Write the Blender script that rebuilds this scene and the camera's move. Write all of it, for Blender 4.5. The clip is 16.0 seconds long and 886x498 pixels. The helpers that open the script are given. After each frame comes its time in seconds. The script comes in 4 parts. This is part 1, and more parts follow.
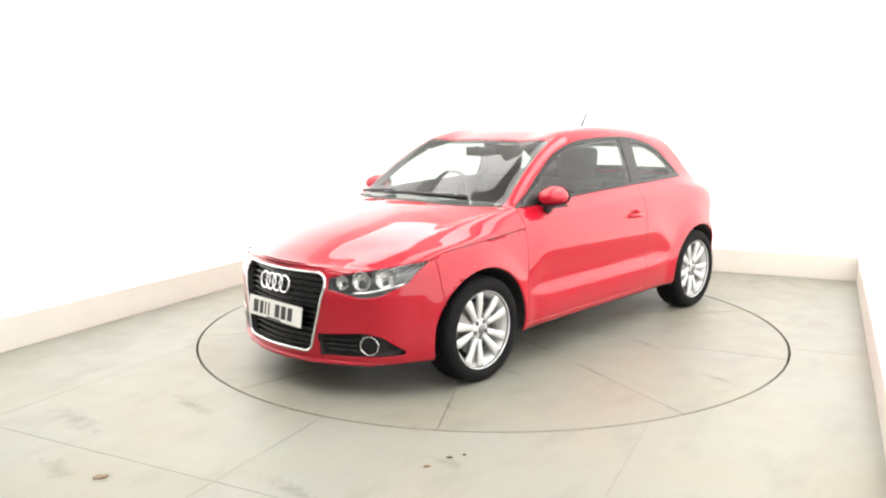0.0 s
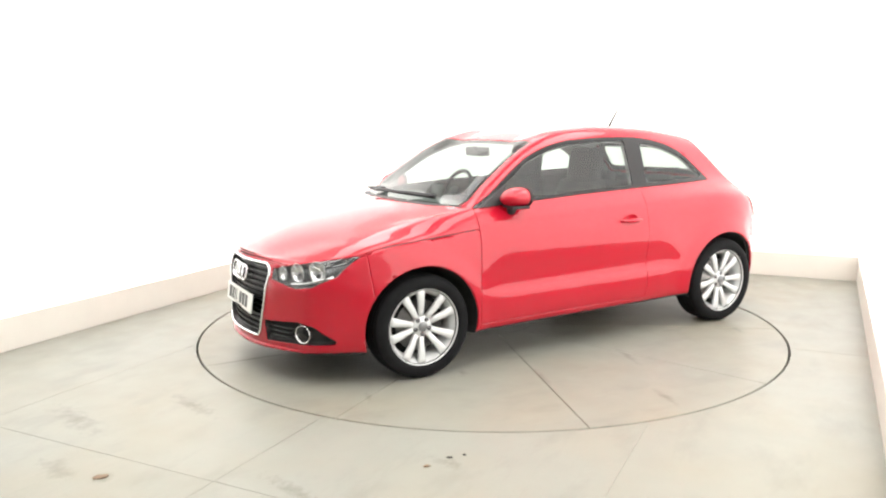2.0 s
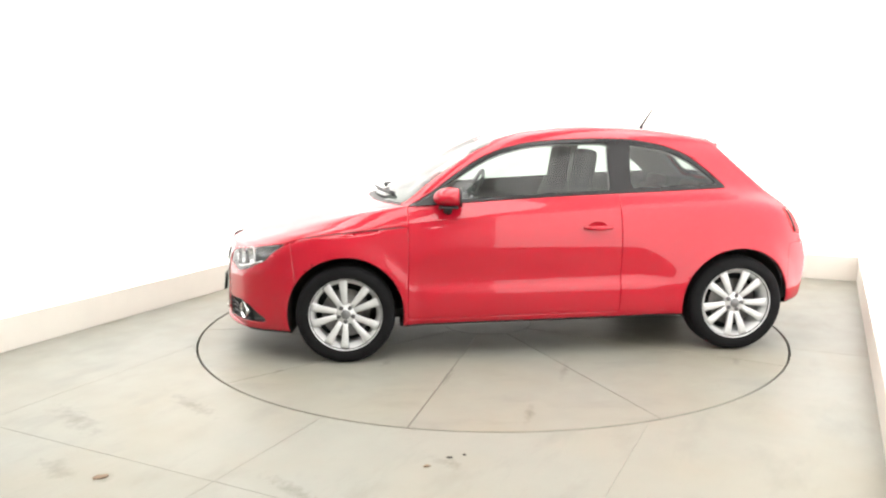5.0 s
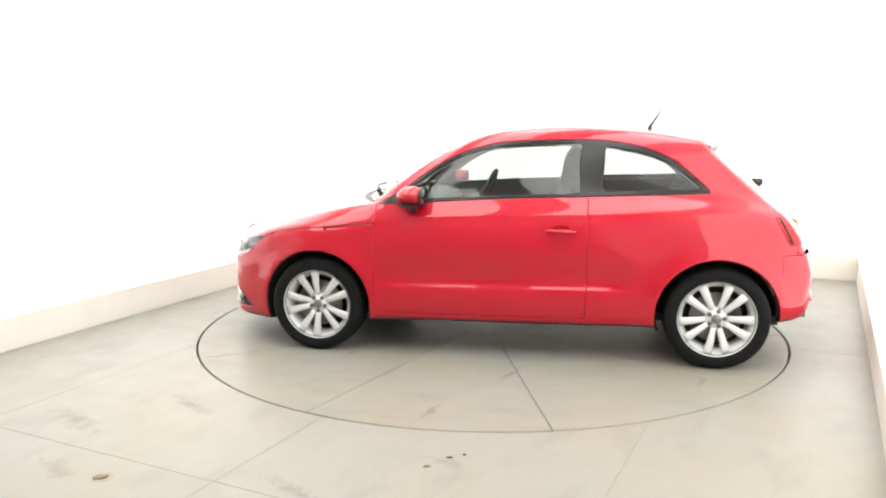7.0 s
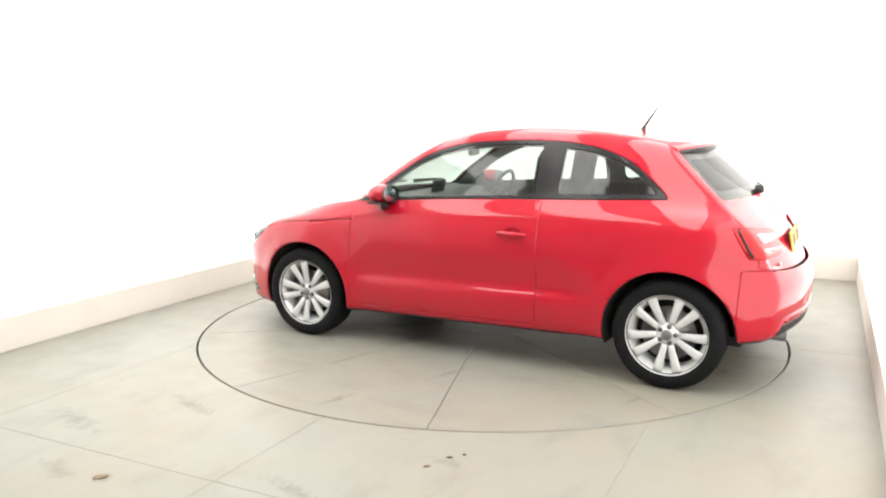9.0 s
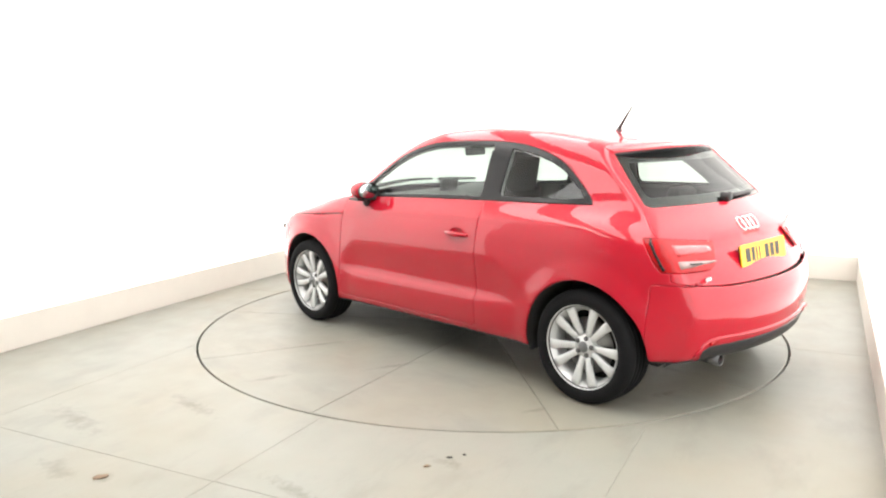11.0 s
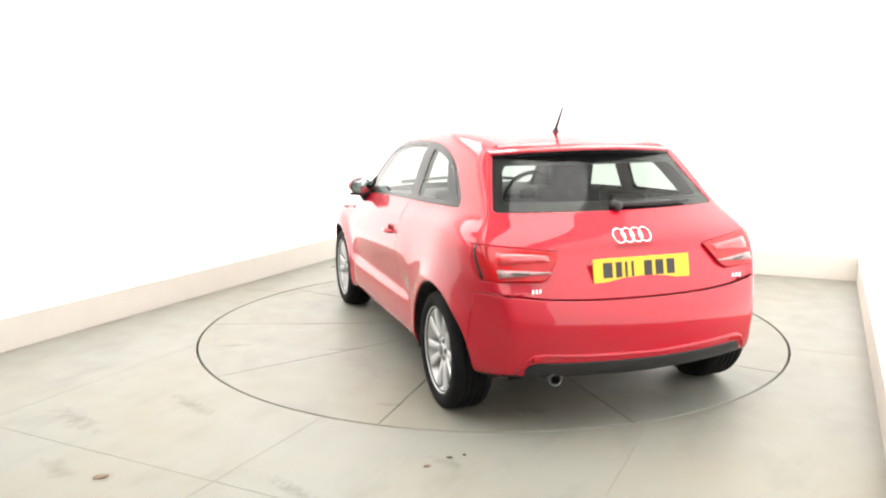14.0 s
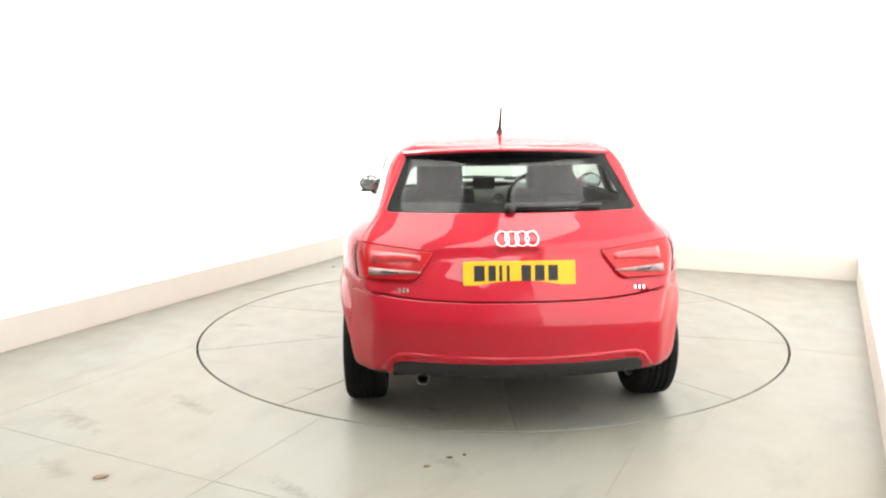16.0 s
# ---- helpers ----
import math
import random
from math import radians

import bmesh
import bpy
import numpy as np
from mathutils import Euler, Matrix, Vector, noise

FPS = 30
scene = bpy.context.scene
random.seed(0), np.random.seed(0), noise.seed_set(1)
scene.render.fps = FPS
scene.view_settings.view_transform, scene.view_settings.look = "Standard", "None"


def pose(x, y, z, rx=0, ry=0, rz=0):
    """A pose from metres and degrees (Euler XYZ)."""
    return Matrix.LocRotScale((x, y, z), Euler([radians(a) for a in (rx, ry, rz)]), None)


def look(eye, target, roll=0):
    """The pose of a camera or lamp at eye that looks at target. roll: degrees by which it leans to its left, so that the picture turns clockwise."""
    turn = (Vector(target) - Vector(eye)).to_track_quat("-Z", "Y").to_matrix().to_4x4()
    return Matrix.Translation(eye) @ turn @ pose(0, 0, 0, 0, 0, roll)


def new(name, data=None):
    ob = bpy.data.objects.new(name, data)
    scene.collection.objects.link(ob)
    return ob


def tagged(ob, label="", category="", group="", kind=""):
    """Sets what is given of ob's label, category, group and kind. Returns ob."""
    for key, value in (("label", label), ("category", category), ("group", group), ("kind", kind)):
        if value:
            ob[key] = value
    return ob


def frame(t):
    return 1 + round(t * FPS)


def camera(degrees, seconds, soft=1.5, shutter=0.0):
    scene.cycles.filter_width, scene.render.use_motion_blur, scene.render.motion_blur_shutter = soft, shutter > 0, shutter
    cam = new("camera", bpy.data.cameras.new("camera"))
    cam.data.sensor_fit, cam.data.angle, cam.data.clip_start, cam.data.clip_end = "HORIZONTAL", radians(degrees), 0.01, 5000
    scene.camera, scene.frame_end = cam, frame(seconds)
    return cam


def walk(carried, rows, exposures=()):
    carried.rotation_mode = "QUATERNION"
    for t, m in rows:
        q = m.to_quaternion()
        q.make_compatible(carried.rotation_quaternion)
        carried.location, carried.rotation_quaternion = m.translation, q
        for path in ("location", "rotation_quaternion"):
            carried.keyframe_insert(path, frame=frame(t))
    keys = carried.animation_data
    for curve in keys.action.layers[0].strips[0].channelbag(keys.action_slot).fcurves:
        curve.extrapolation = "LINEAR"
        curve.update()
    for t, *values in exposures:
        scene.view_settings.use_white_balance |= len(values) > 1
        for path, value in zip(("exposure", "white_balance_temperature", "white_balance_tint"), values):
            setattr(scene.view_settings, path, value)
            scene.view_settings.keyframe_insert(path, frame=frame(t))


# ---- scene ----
# ---------------------------------------------------------------- camera
cam = camera(59.57, 16.0, soft=2.2)
EYE = (0.0, -5.547, 1.469)
AIM = (EYE[0] - 0.05664, EYE[1] + 0.98490, EYE[2] - 0.16360)
walk(cam, [(0.0, look(EYE, AIM, -0.555)), (16.0, look(EYE, AIM, -0.555))])

# heading of the car and turntable, degrees anticlockwise, by seconds
TURN = [(0.0, 228.15), (0.5, 225.43), (1.0, 221.8), (1.5, 217.43), (2.0, 213.08), (2.5, 208.35),
        (3.0, 204.18), (3.5, 200.18), (4.0, 196.34), (6.5, 175.57), (7.0, 171.91), (7.5, 168.05),
        (8.0, 162.94), (8.5, 158.96), (9.0, 154.77), (11.5, 132.78), (12.0, 128.76), (12.5, 124.75),
        (12.6, 124.3), (12.7, 118.0), (13.0, 117.93), (13.3, 117.85), (13.5, 116.15), (14.0, 111.76), (14.5, 107.97),
        (14.8, 104.6), (14.9, 104.5), (15.0, 100.05), (15.2, 99.95), (15.5, 98.3),
        (16.0, 94.83)]
CAR_SHIFT = (-0.246, 0.022)      # middle of the wheelbase on the turntable
RING = 2.046                     # turntable radius

# ---------------------------------------------------------------- light
world = bpy.data.worlds.new("studio_air")
world.use_nodes = True
world.node_tree.nodes["Background"].inputs[0].default_value = (1.0, 0.97, 0.92, 1)
world.node_tree.nodes["Background"].inputs[1].default_value = 0.05
scene.world = world
scene.view_settings.exposure = 0.0

# the room is square to its own axes, turned against the camera
ROOM_TURN = 67.0
LEFT, RIGHT, BACK, FRONT, TALL = 2.60, -2.50, 2.69, -8.2, 3.3
ROOM = pose(0, 0, 0, 0, 0, ROOM_TURN)      # x runs to the back wall, y to the left wall


def at_room(a, b, z=0.0):
    return ROOM @ Vector((a, b, z))


# ---------------------------------------------------------------- materials
def material(name, color, rough=0.5, metal=0.0, coat=0.0, vary=0.0, scale=6.0, bump=0.0, bump_scale=80.0,
             second=None, emit=0.0, rough_vary=0.0, spec=0.5):
    m = bpy.data.materials.new(name)
    m.use_nodes = True
    nt = m.node_tree
    b = nt.nodes["Principled BSDF"]
    b.inputs["Base Color"].default_value = (*color, 1)
    b.inputs["Roughness"].default_value = rough
    b.inputs["Metallic"].default_value = metal
    b.inputs["Specular IOR Level"].default_value = spec
    if coat:
        b.inputs["Coat Weight"].default_value = coat
        b.inputs["Coat Roughness"].default_value = 0.03
        b.inputs["Coat IOR"].default_value = 1.5
    if emit:
        b.inputs["Emission Color"].default_value = (*color, 1)
        b.inputs["Emission Strength"].default_value = emit
    tc = nt.nodes.new("ShaderNodeTexCoord")
    if vary or second:
        n1 = nt.nodes.new("ShaderNodeTexNoise")
        n1.inputs["Scale"].default_value, n1.inputs["Detail"].default_value = scale, 8
        n1.inputs["Roughness"].default_value = 0.65
        nt.links.new(tc.outputs["Object"], n1.inputs["Vector"])
        ramp = nt.nodes.new("ShaderNodeMapRange")
        ramp.inputs[1].default_value, ramp.inputs[2].default_value = 0.3, 0.7
        nt.links.new(n1.outputs["Fac"], ramp.inputs[0])
        mix = nt.nodes.new("ShaderNodeMix")
        mix.data_type = "RGBA"
        c2 = second or tuple(c * (1 - vary) for c in color)
        mix.inputs[6].default_value, mix.inputs[7].default_value = (*color, 1), (*c2, 1)
        nt.links.new(ramp.outputs[0], mix.inputs[0])
        nt.links.new(mix.outputs[2], b.inputs["Base Color"])
    if rough_vary:
        n3 = nt.nodes.new("ShaderNodeTexNoise")
        n3.inputs["Scale"].default_value = scale * 3
        nt.links.new(tc.outputs["Object"], n3.inputs["Vector"])
        mr = nt.nodes.new("ShaderNodeMapRange")
        mr.inputs[3].default_value, mr.inputs[4].default_value = max(0, rough - rough_vary), rough + rough_vary
        nt.links.new(n3.outputs["Fac"], mr.inputs[0])
        nt.links.new(mr.outputs[0], b.inputs["Roughness"])
    if bump:
        n2 = nt.nodes.new("ShaderNodeTexNoise")
        n2.inputs["Scale"].default_value, n2.inputs["Detail"].default_value = bump_scale, 4
        nt.links.new(tc.outputs["Object"], n2.inputs["Vector"])
        bp = nt.nodes.new("ShaderNodeBump")
        bp.inputs["Strength"].default_value, bp.inputs["Distance"].default_value = bump, 0.01
        nt.links.new(n2.outputs["Fac"], bp.inputs["Height"])
        nt.links.new(bp.outputs["Normal"], b.inputs["Normal"])
    return m


def concrete(name, color, dark, smears=(), about=None):
    """Painted screed: broad stains, scuffs in one direction, fine grain."""
    m = bpy.data.materials.new(name)
    m.use_nodes = True
    nt = m.node_tree
    b = nt.nodes["Principled BSDF"]
    tc = nt.nodes.new("ShaderNodeTexCoord")
    tc.object = about

    def layer(scale, lo, hi, c, prev, stretch=(1, 1, 1), turn=0.0, detail=8, weight=1.0):
        mp = nt.nodes.new("ShaderNodeMapping")
        mp.inputs["Scale"].default_value = stretch
        mp.inputs["Rotation"].default_value = (0, 0, turn)
        nt.links.new(tc.outputs["Object"], mp.inputs["Vector"])
        n = nt.nodes.new("ShaderNodeTexNoise")
        n.inputs["Scale"].default_value, n.inputs["Detail"].default_value = scale, detail
        n.inputs["Roughness"].default_value = 0.6
        nt.links.new(mp.outputs[0], n.inputs["Vector"])
        r = nt.nodes.new("ShaderNodeMapRange")
        r.inputs[1].default_value, r.inputs[2].default_value = lo, hi
        r.inputs[4].default_value = weight
        nt.links.new(n.outputs["Fac"], r.inputs[0])
        mix = nt.nodes.new("ShaderNodeMix")
        mix.data_type = "RGBA"
        mix.inputs[7].default_value = (*c, 1)
        nt.links.new(r.outputs[0], mix.inputs[0])
        if prev is None:
            mix.inputs[6].default_value = (*color, 1)
        else:
            nt.links.new(prev, mix.inputs[6])
        return mix.outputs[2]
    warm = (color[0] * 1.03, color[1] * 0.97, color[2] * 0.90)
    o = layer(0.7, 0.42, 0.62, warm, None, detail=3)
    o = layer(2.2, 0.52, 0.78, dark, o, (1, 2.2, 1), 0.6, weight=0.42)
    o = layer(9.0, 0.60, 0.80, dark, o, (0.35, 3.0, 1), 1.0, weight=0.22)
    o = layer(60.0, 0.55, 0.80, dark, o, weight=0.16)
    # smears of dirt: ragged ovals on the floor
    for k, (a, l, wa, wl) in enumerate(smears):
        mp = nt.nodes.new("ShaderNodeMapping")
        mp.vector_type = "TEXTURE"
        mp.inputs["Location"].default_value = (a, l, 0)
        mp.inputs["Rotation"].default_value = (0, 0, 1.25)
        mp.inputs["Scale"].default_value = (wa, wl, 1)
        nt.links.new(tc.outputs["Object"], mp.inputs["Vector"])
        ln = nt.nodes.new("ShaderNodeVectorMath")
        ln.operation = "LENGTH"
        nt.links.new(mp.outputs[0], ln.inputs[0])
        n = nt.nodes.new("ShaderNodeTexNoise")
        n.inputs["Scale"].default_value, n.inputs["Detail"].default_value = 9.0 + 3 * k, 8
        n.inputs["Roughness"].default_value = 0.75
        nt.links.new(tc.outputs["Object"], n.inputs["Vector"])
        ad = nt.nodes.new("ShaderNodeMath")
        ad.operation = "MULTIPLY_ADD"
        ad.inputs[1].default_value = 2.6
        nt.links.new(n.outputs["Fac"], ad.inputs[0])
        nt.links.new(ln.outputs["Value"], ad.inputs[2])
        r = nt.nodes.new("ShaderNodeMapRange")
        r.inputs[1].default_value, r.inputs[2].default_value = 1.9, 1.2
        r.inputs[3].default_value, r.inputs[4].default_value = 0.0, 0.55
        nt.links.new(ad.outputs[0], r.inputs[0])
        mix = nt.nodes.new("ShaderNodeMix")
        mix.data_type = "RGBA"
        mix.inputs[7].default_value = (dark[0] * 0.62, dark[1] * 0.60, dark[2] * 0.56, 1)
        nt.links.new(r.outputs[0], mix.inputs[0])
        nt.links.new(o, mix.inputs[6])
        o = mix.outputs[2]
    nt.links.new(o, b.inputs["Base Color"])
    b.inputs["Roughness"].default_value = 0.42
    b.inputs["Specular IOR Level"].default_value = 0.35
    n = nt.nodes.new("ShaderNodeTexNoise")
    n.inputs["Scale"].default_value, n.inputs["Detail"].default_value = 5.0, 6
    nt.links.new(tc.outputs["Object"], n.inputs["Vector"])
    mr = nt.nodes.new("ShaderNodeMapRange")
    mr.inputs[3].default_value, mr.inputs[4].default_value = 0.28, 0.55
    nt.links.new(n.outputs["Fac"], mr.inputs[0])
    nt.links.new(mr.outputs[0], b.inputs["Roughness"])
    n = nt.nodes.new("ShaderNodeTexNoise")
    n.inputs["Scale"].default_value, n.inputs["Detail"].default_value = 120.0, 3
    nt.links.new(tc.outputs["Object"], n.inputs["Vector"])
    bp = nt.nodes.new("ShaderNodeBump")
    bp.inputs["Strength"].default_value, bp.inputs["Distance"].default_value = 0.12, 0.004
    nt.links.new(n.outputs["Fac"], bp.inputs["Height"])
    nt.links.new(bp.outputs["Normal"], b.inputs["Normal"])
    return m


FLOOR = concrete("floor_screed", (0.250, 0.252, 0.219), (0.145, 0.146, 0.126),
                 ((-3.03, 0.74, 0.30, 0.10), (-3.0, 0.49, 0.10, 0.06), (-2.26, -0.77, 0.13, 0.08), (-2.6, 1.15, 0.5, 0.12), (-2.2, 0.75, 0.45, 0.08), (-2.75, -0.3, 0.3, 0.07)))
turntable = new("turntable")
DISC = concrete("turntable_screed", (0.238, 0.240, 0.209), (0.130, 0.131, 0.114),
                ((-1.09, 1.50, 0.035, 0.02), (0.76, 0.91, 0.14, 0.05), (0.04, 1.81, 0.22, 0.05), (-1.72, 0.41, 0.25, 0.06),
                 (1.40, 0.98, 0.16, 0.035), (-1.38, 1.10, 0.15, 0.04), (-0.30, 1.15, 0.30, 0.05), (0.40, 1.20, 0.25, 0.04)), turntable)
GROOVE = material("groove_dirt", (0.035, 0.033, 0.028), 0.9, vary=0.4, scale=20)
WALL = material("white_wall_paint", (0.90, 0.90, 0.89), 0.7, vary=0.03, scale=2, bump=0.05)
SKIRT = material("cream_skirting_paint", (0.71, 0.68, 0.62), 0.45, vary=0.06, scale=4, bump=0.05)
# unseen end wall: grey chosen for what the flank reflects
DIM = material("grey_end_wall_paint", (0.62, 0.62, 0.61), 0.8, vary=0.2, scale=2, bump=0.05)


# ---------------------------------------------------------------- mesh helpers
def mesh_ob(name, bm, mat, parent=None, label="", smooth=False):
    me = bpy.data.meshes.new(name)
    if smooth:
        for f in bm.faces:
            f.smooth = True
    bm.to_mesh(me)
    bm.free()
    me.materials.append(mat)
    ob = new(name, me)
    if parent:
        ob.parent = parent
    if label:
        ob["label"] = label
    return ob


def part(name, bm, mat, parent, label="", smooth=True):
    return mesh_ob(name, bm, mat, parent, label, smooth)


def box(bm, lo, hi, bevel=0.0, m=None):
    c = [(lo[i] + hi[i]) / 2 for i in range(3)]
    s = [abs(hi[i] - lo[i]) for i in range(3)]
    g = bmesh.ops.create_cube(bm, size=1.0, matrix=Matrix.Translation(c) @ Matrix.Diagonal((*s, 1)))
    if bevel:
        e = {e for v in g["verts"] for e in v.link_edges}
        r = bmesh.ops.bevel(bm, geom=list(e), offset=bevel, segments=2, profile=0.6, affect="EDGES")
        vs = {v for f in r["faces"] for v in f.verts} | {v for v in g["verts"] if v.is_valid}
    else:
        vs = g["verts"]
    if m:
        bmesh.ops.transform(bm, matrix=m, verts=list(vs))
    return bm


def lathe(bm, profile, n=48, axis="y", close=False):
    """Turn (radius, along) pairs about the y axis (or z)."""
    rings = []
    for r, h in profile:
        row = []
        for i in range(n):
            a = 2 * math.pi * i / n
            row.append(bm.verts.new((r * math.cos(a), h, r * math.sin(a)) if axis == "y" else
                                    (r * math.cos(a), r * math.sin(a), h)))
        rings.append(row)
    for a, b in zip(rings, rings[1:]):
        for i in range(n):
            j = (i + 1) % n
            bm.faces.new((a[i], a[j], b[j], b[i]))
    if close:
        bm.faces.new(rings[0])
        bm.faces.new(rings[-1])
    bmesh.ops.recalc_face_normals(bm, faces=bm.faces)
    return bm


def tube(bm, pts, r, n=8, close=False):
    """A round bar along points."""
    pts = [Vector(q) for q in pts]
    rows = []
    k = len(pts)
    for i, q in enumerate(pts):
        a = pts[(i - 1) % k] if close or i else q
        b = pts[(i + 1) % k] if close or i < k - 1 else q
        d = (b - a).normalized()
        s = d.cross(Vector((0, 0, 1)) if abs(d.z) < 0.9 else Vector((1, 0, 0))).normalized()
        u = s.cross(d)
        rr = r(i / max(1, k - 1)) if callable(r) else r
        rows.append([bm.verts.new(q + rr * (math.cos(2 * math.pi * j / n) * s + math.sin(2 * math.pi * j / n) * u))
                     for j in range(n)])
    pairs = list(zip(rows, rows[1:])) + ([(rows[-1], rows[0])] if close else [])
    for a, b in pairs:
        for j in range(n):
            bm.faces.new((a[j], a[(j + 1) % n], b[(j + 1) % n], b[j]))
    if not close:
        bm.faces.new(rows[0])
        bm.faces.new(rows[-1])
    bmesh.ops.recalc_face_normals(bm, faces=bm.faces)
    return bm


# ---------------------------------------------------------------- room
def structure(name, bm, mat, label, smooth=False):
    ob = mesh_ob(name, bm, mat, None, label, smooth)
    ob.matrix_world = ROOM
    return tagged(ob, label, name.split("_")[0], kind="structure")


# floor slabs with recessed joints, cut round the turntable
JOINTS_A = [FRONT - 0.1, -5.8, -2.83, 0.2, BACK + 0.1]
JOINTS_B = [RIGHT - 0.1, -1.47, 0.03, 1.55, LEFT + 0.1]


def build_floor():
    # one sheet with a round hole, grooves sunk where the joints run
    bm = bmesh.new()
    n = 192
    hole = [bm.verts.new((RING * math.cos(2 * math.pi * i / n), RING * math.sin(2 * math.pi * i / n), 0)) for i in range(n)]
    lo_a, hi_a, lo_b, hi_b = JOINTS_A[0], JOINTS_A[-1], JOINTS_B[0], JOINTS_B[-1]
    outer = []
    for i in range(n):
        c, s = math.cos(2 * math.pi * i / n), math.sin(2 * math.pi * i / n)
        k = min((hi_a if c > 0 else lo_a) / c if abs(c) > 1e-6 else 1e9, (hi_b if s > 0 else lo_b) / s if abs(s) > 1e-6 else 1e9)
        outer.append(bm.verts.new((k * c, k * s, 0)))
    for i in range(n):
        j = (i + 1) % n
        bm.faces.new((hole[i], outer[i], outer[j], hole[j]))
    # hole wall
    low = [bm.verts.new((v.co.x, v.co.y, -0.06)) for v in hole]
    for i in range(n):
        j = (i + 1) % n
        bm.faces.new((hole[i], hole[j], low[j], low[i]))
    for axis, lines in ((0, JOINTS_A[1:-1]), (1, JOINTS_B[1:-1])):
        for q in lines:
            for d in (-0.0013, 0.0013):
                co, no = [0, 0, 0], [0, 0, 0]
                co[axis], no[axis] = q + d, 1
                bmesh.ops.bisect_plane(bm, geom=bm.verts[:] + bm.edges[:] + bm.faces[:], plane_co=co, plane_no=no)
    bm.normal_update()
    sunk = [f for f in bm.faces if abs(f.normal.z) > 0.9 and
            any(abs(f.calc_center_median()[ax] - q) < 0.001 for ax, ls in ((0, JOINTS_A[1:-1]), (1, JOINTS_B[1:-1])) for q in ls)]
    r = bmesh.ops.extrude_face_region(bm, geom=sunk)
    vs = [v for v in r["geom"] if isinstance(v, bmesh.types.BMVert)]
    bmesh.ops.translate(bm, vec=(0, 0, -0.002), verts=vs)
    bmesh.ops.delete(bm, geom=sunk, context="FACES")
    bmesh.ops.recalc_face_normals(bm, faces=bm.faces)
    return bm


structure("floor", build_floor(), FLOOR, "pale cream screed floor with slab joints and grey scuffs")
bm = bmesh.new()
box(bm, (FRONT - 0.1, RIGHT - 0.1, -0.3), (BACK + 0.1, LEFT + 0.1, -0.065))
structure("floor_base", bm, GROOVE, "dark pit floor under the turntable")

T = 0.12
bm = bmesh.new(); box(bm, (FRONT, LEFT, -0.06), (BACK + T, LEFT + T, TALL)); structure("wall_left", bm, WALL, "plain bright white painted wall")
bm = bmesh.new(); box(bm, (BACK, RIGHT, -0.06), (BACK + T, LEFT, TALL)); structure("wall_back", bm, WALL, "plain bright white painted wall")
bm = bmesh.new(); box(bm, (FRONT, RIGHT - T, -0.06), (BACK + T, RIGHT, TALL)); structure("wall_right", bm, WALL, "plain bright white painted wall")
bm = bmesh.new(); box(bm, (FRONT - T, RIGHT - T, -0.06), (FRONT, LEFT + T, TALL)); structure("wall_front", bm, DIM, "unseen end wall added behind the camera, grey set for paint reflections")
bm = bmesh.new(); box(bm, (FRONT - T, RIGHT - T, TALL), (BACK + T, LEFT + T, TALL + 0.1)); structure("ceiling", bm, WALL, "white painted studio ceiling")


def skirting(name, lo, hi):
    bm = bmesh.new()
    box(bm, lo, hi, 0.006)
    return structure(name, bm, SKIRT, "cream painted tall skirting board along the white wall")


SK, ST = 0.225, 0.02
skirting("baseboard_left", (FRONT, LEFT - ST, 0.0), (BACK - ST, LEFT, SK))
skirting("baseboard_back", (BACK - ST, RIGHT + ST, 0.0), (BACK, LEFT, SK))
skirting("baseboard_right", (FRONT, RIGHT, 0.0), (BACK - ST, RIGHT + ST, SK))

# white panels over the walls round the turntable bay, with an added glow
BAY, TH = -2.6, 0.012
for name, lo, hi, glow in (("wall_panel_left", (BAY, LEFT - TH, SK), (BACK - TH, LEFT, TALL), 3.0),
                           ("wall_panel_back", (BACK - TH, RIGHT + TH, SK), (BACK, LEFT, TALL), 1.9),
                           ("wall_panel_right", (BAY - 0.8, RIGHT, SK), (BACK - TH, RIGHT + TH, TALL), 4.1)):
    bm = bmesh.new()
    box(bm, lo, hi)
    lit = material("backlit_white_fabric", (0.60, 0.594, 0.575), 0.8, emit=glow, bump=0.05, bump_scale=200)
    structure(name, bm, lit, "plain white wall panel with added glow above the skirting")

# ceiling light boxes
GLOW = material("light_diffuser", (1.0, 0.985, 0.965), 0.6, emit=4.9)
FRAME = material("white_metal_frame", (0.75, 0.75, 0.74), 0.4, vary=0.05)


def light_box(a, b, la, lb, glow):
    ob = new("ceiling_light")
    ob.matrix_world = ROOM @ pose(a, b, TALL - 0.06)
    bm = bmesh.new()
    t = 0.03
    for lo, hi in (((-la, -lb, -0.03), (la, -lb + t, 0.06)), ((-la, lb - t, -0.03), (la, lb, 0.06)),
                   ((-la, -lb + t, -0.03), (-la + t, lb - t, 0.06)), ((la - t, -lb + t, -0.03), (la, lb - t, 0.06))):
        box(bm, lo, hi, 0.004)
    part("frame", bm, FRAME, ob, smooth=False)
    bm = bmesh.new()
    box(bm, (-la + t, -lb + t, -0.015), (la - t, lb - t, 0.01))
    part("diffuser", bm, glow, ob, "glowing white diffuser", smooth=False)
    return tagged(ob, "large white ceiling light box with glowing diffuser", "ceiling light", "ceiling light boxes")

for a, b, la, lb in ((-1.35, 1.50, 2.85, 0.45), (-1.35, 0.05, 2.85, 0.45), (-1.35, -1.40, 2.85, 0.45)):
    light_box(a, b, la, lb, GLOW)


# ---------------------------------------------------------------- turntable
tagged(turntable, "round floor-level turntable of ten jointed wedge plates", "turntable")
R_DISC = RING - 0.014


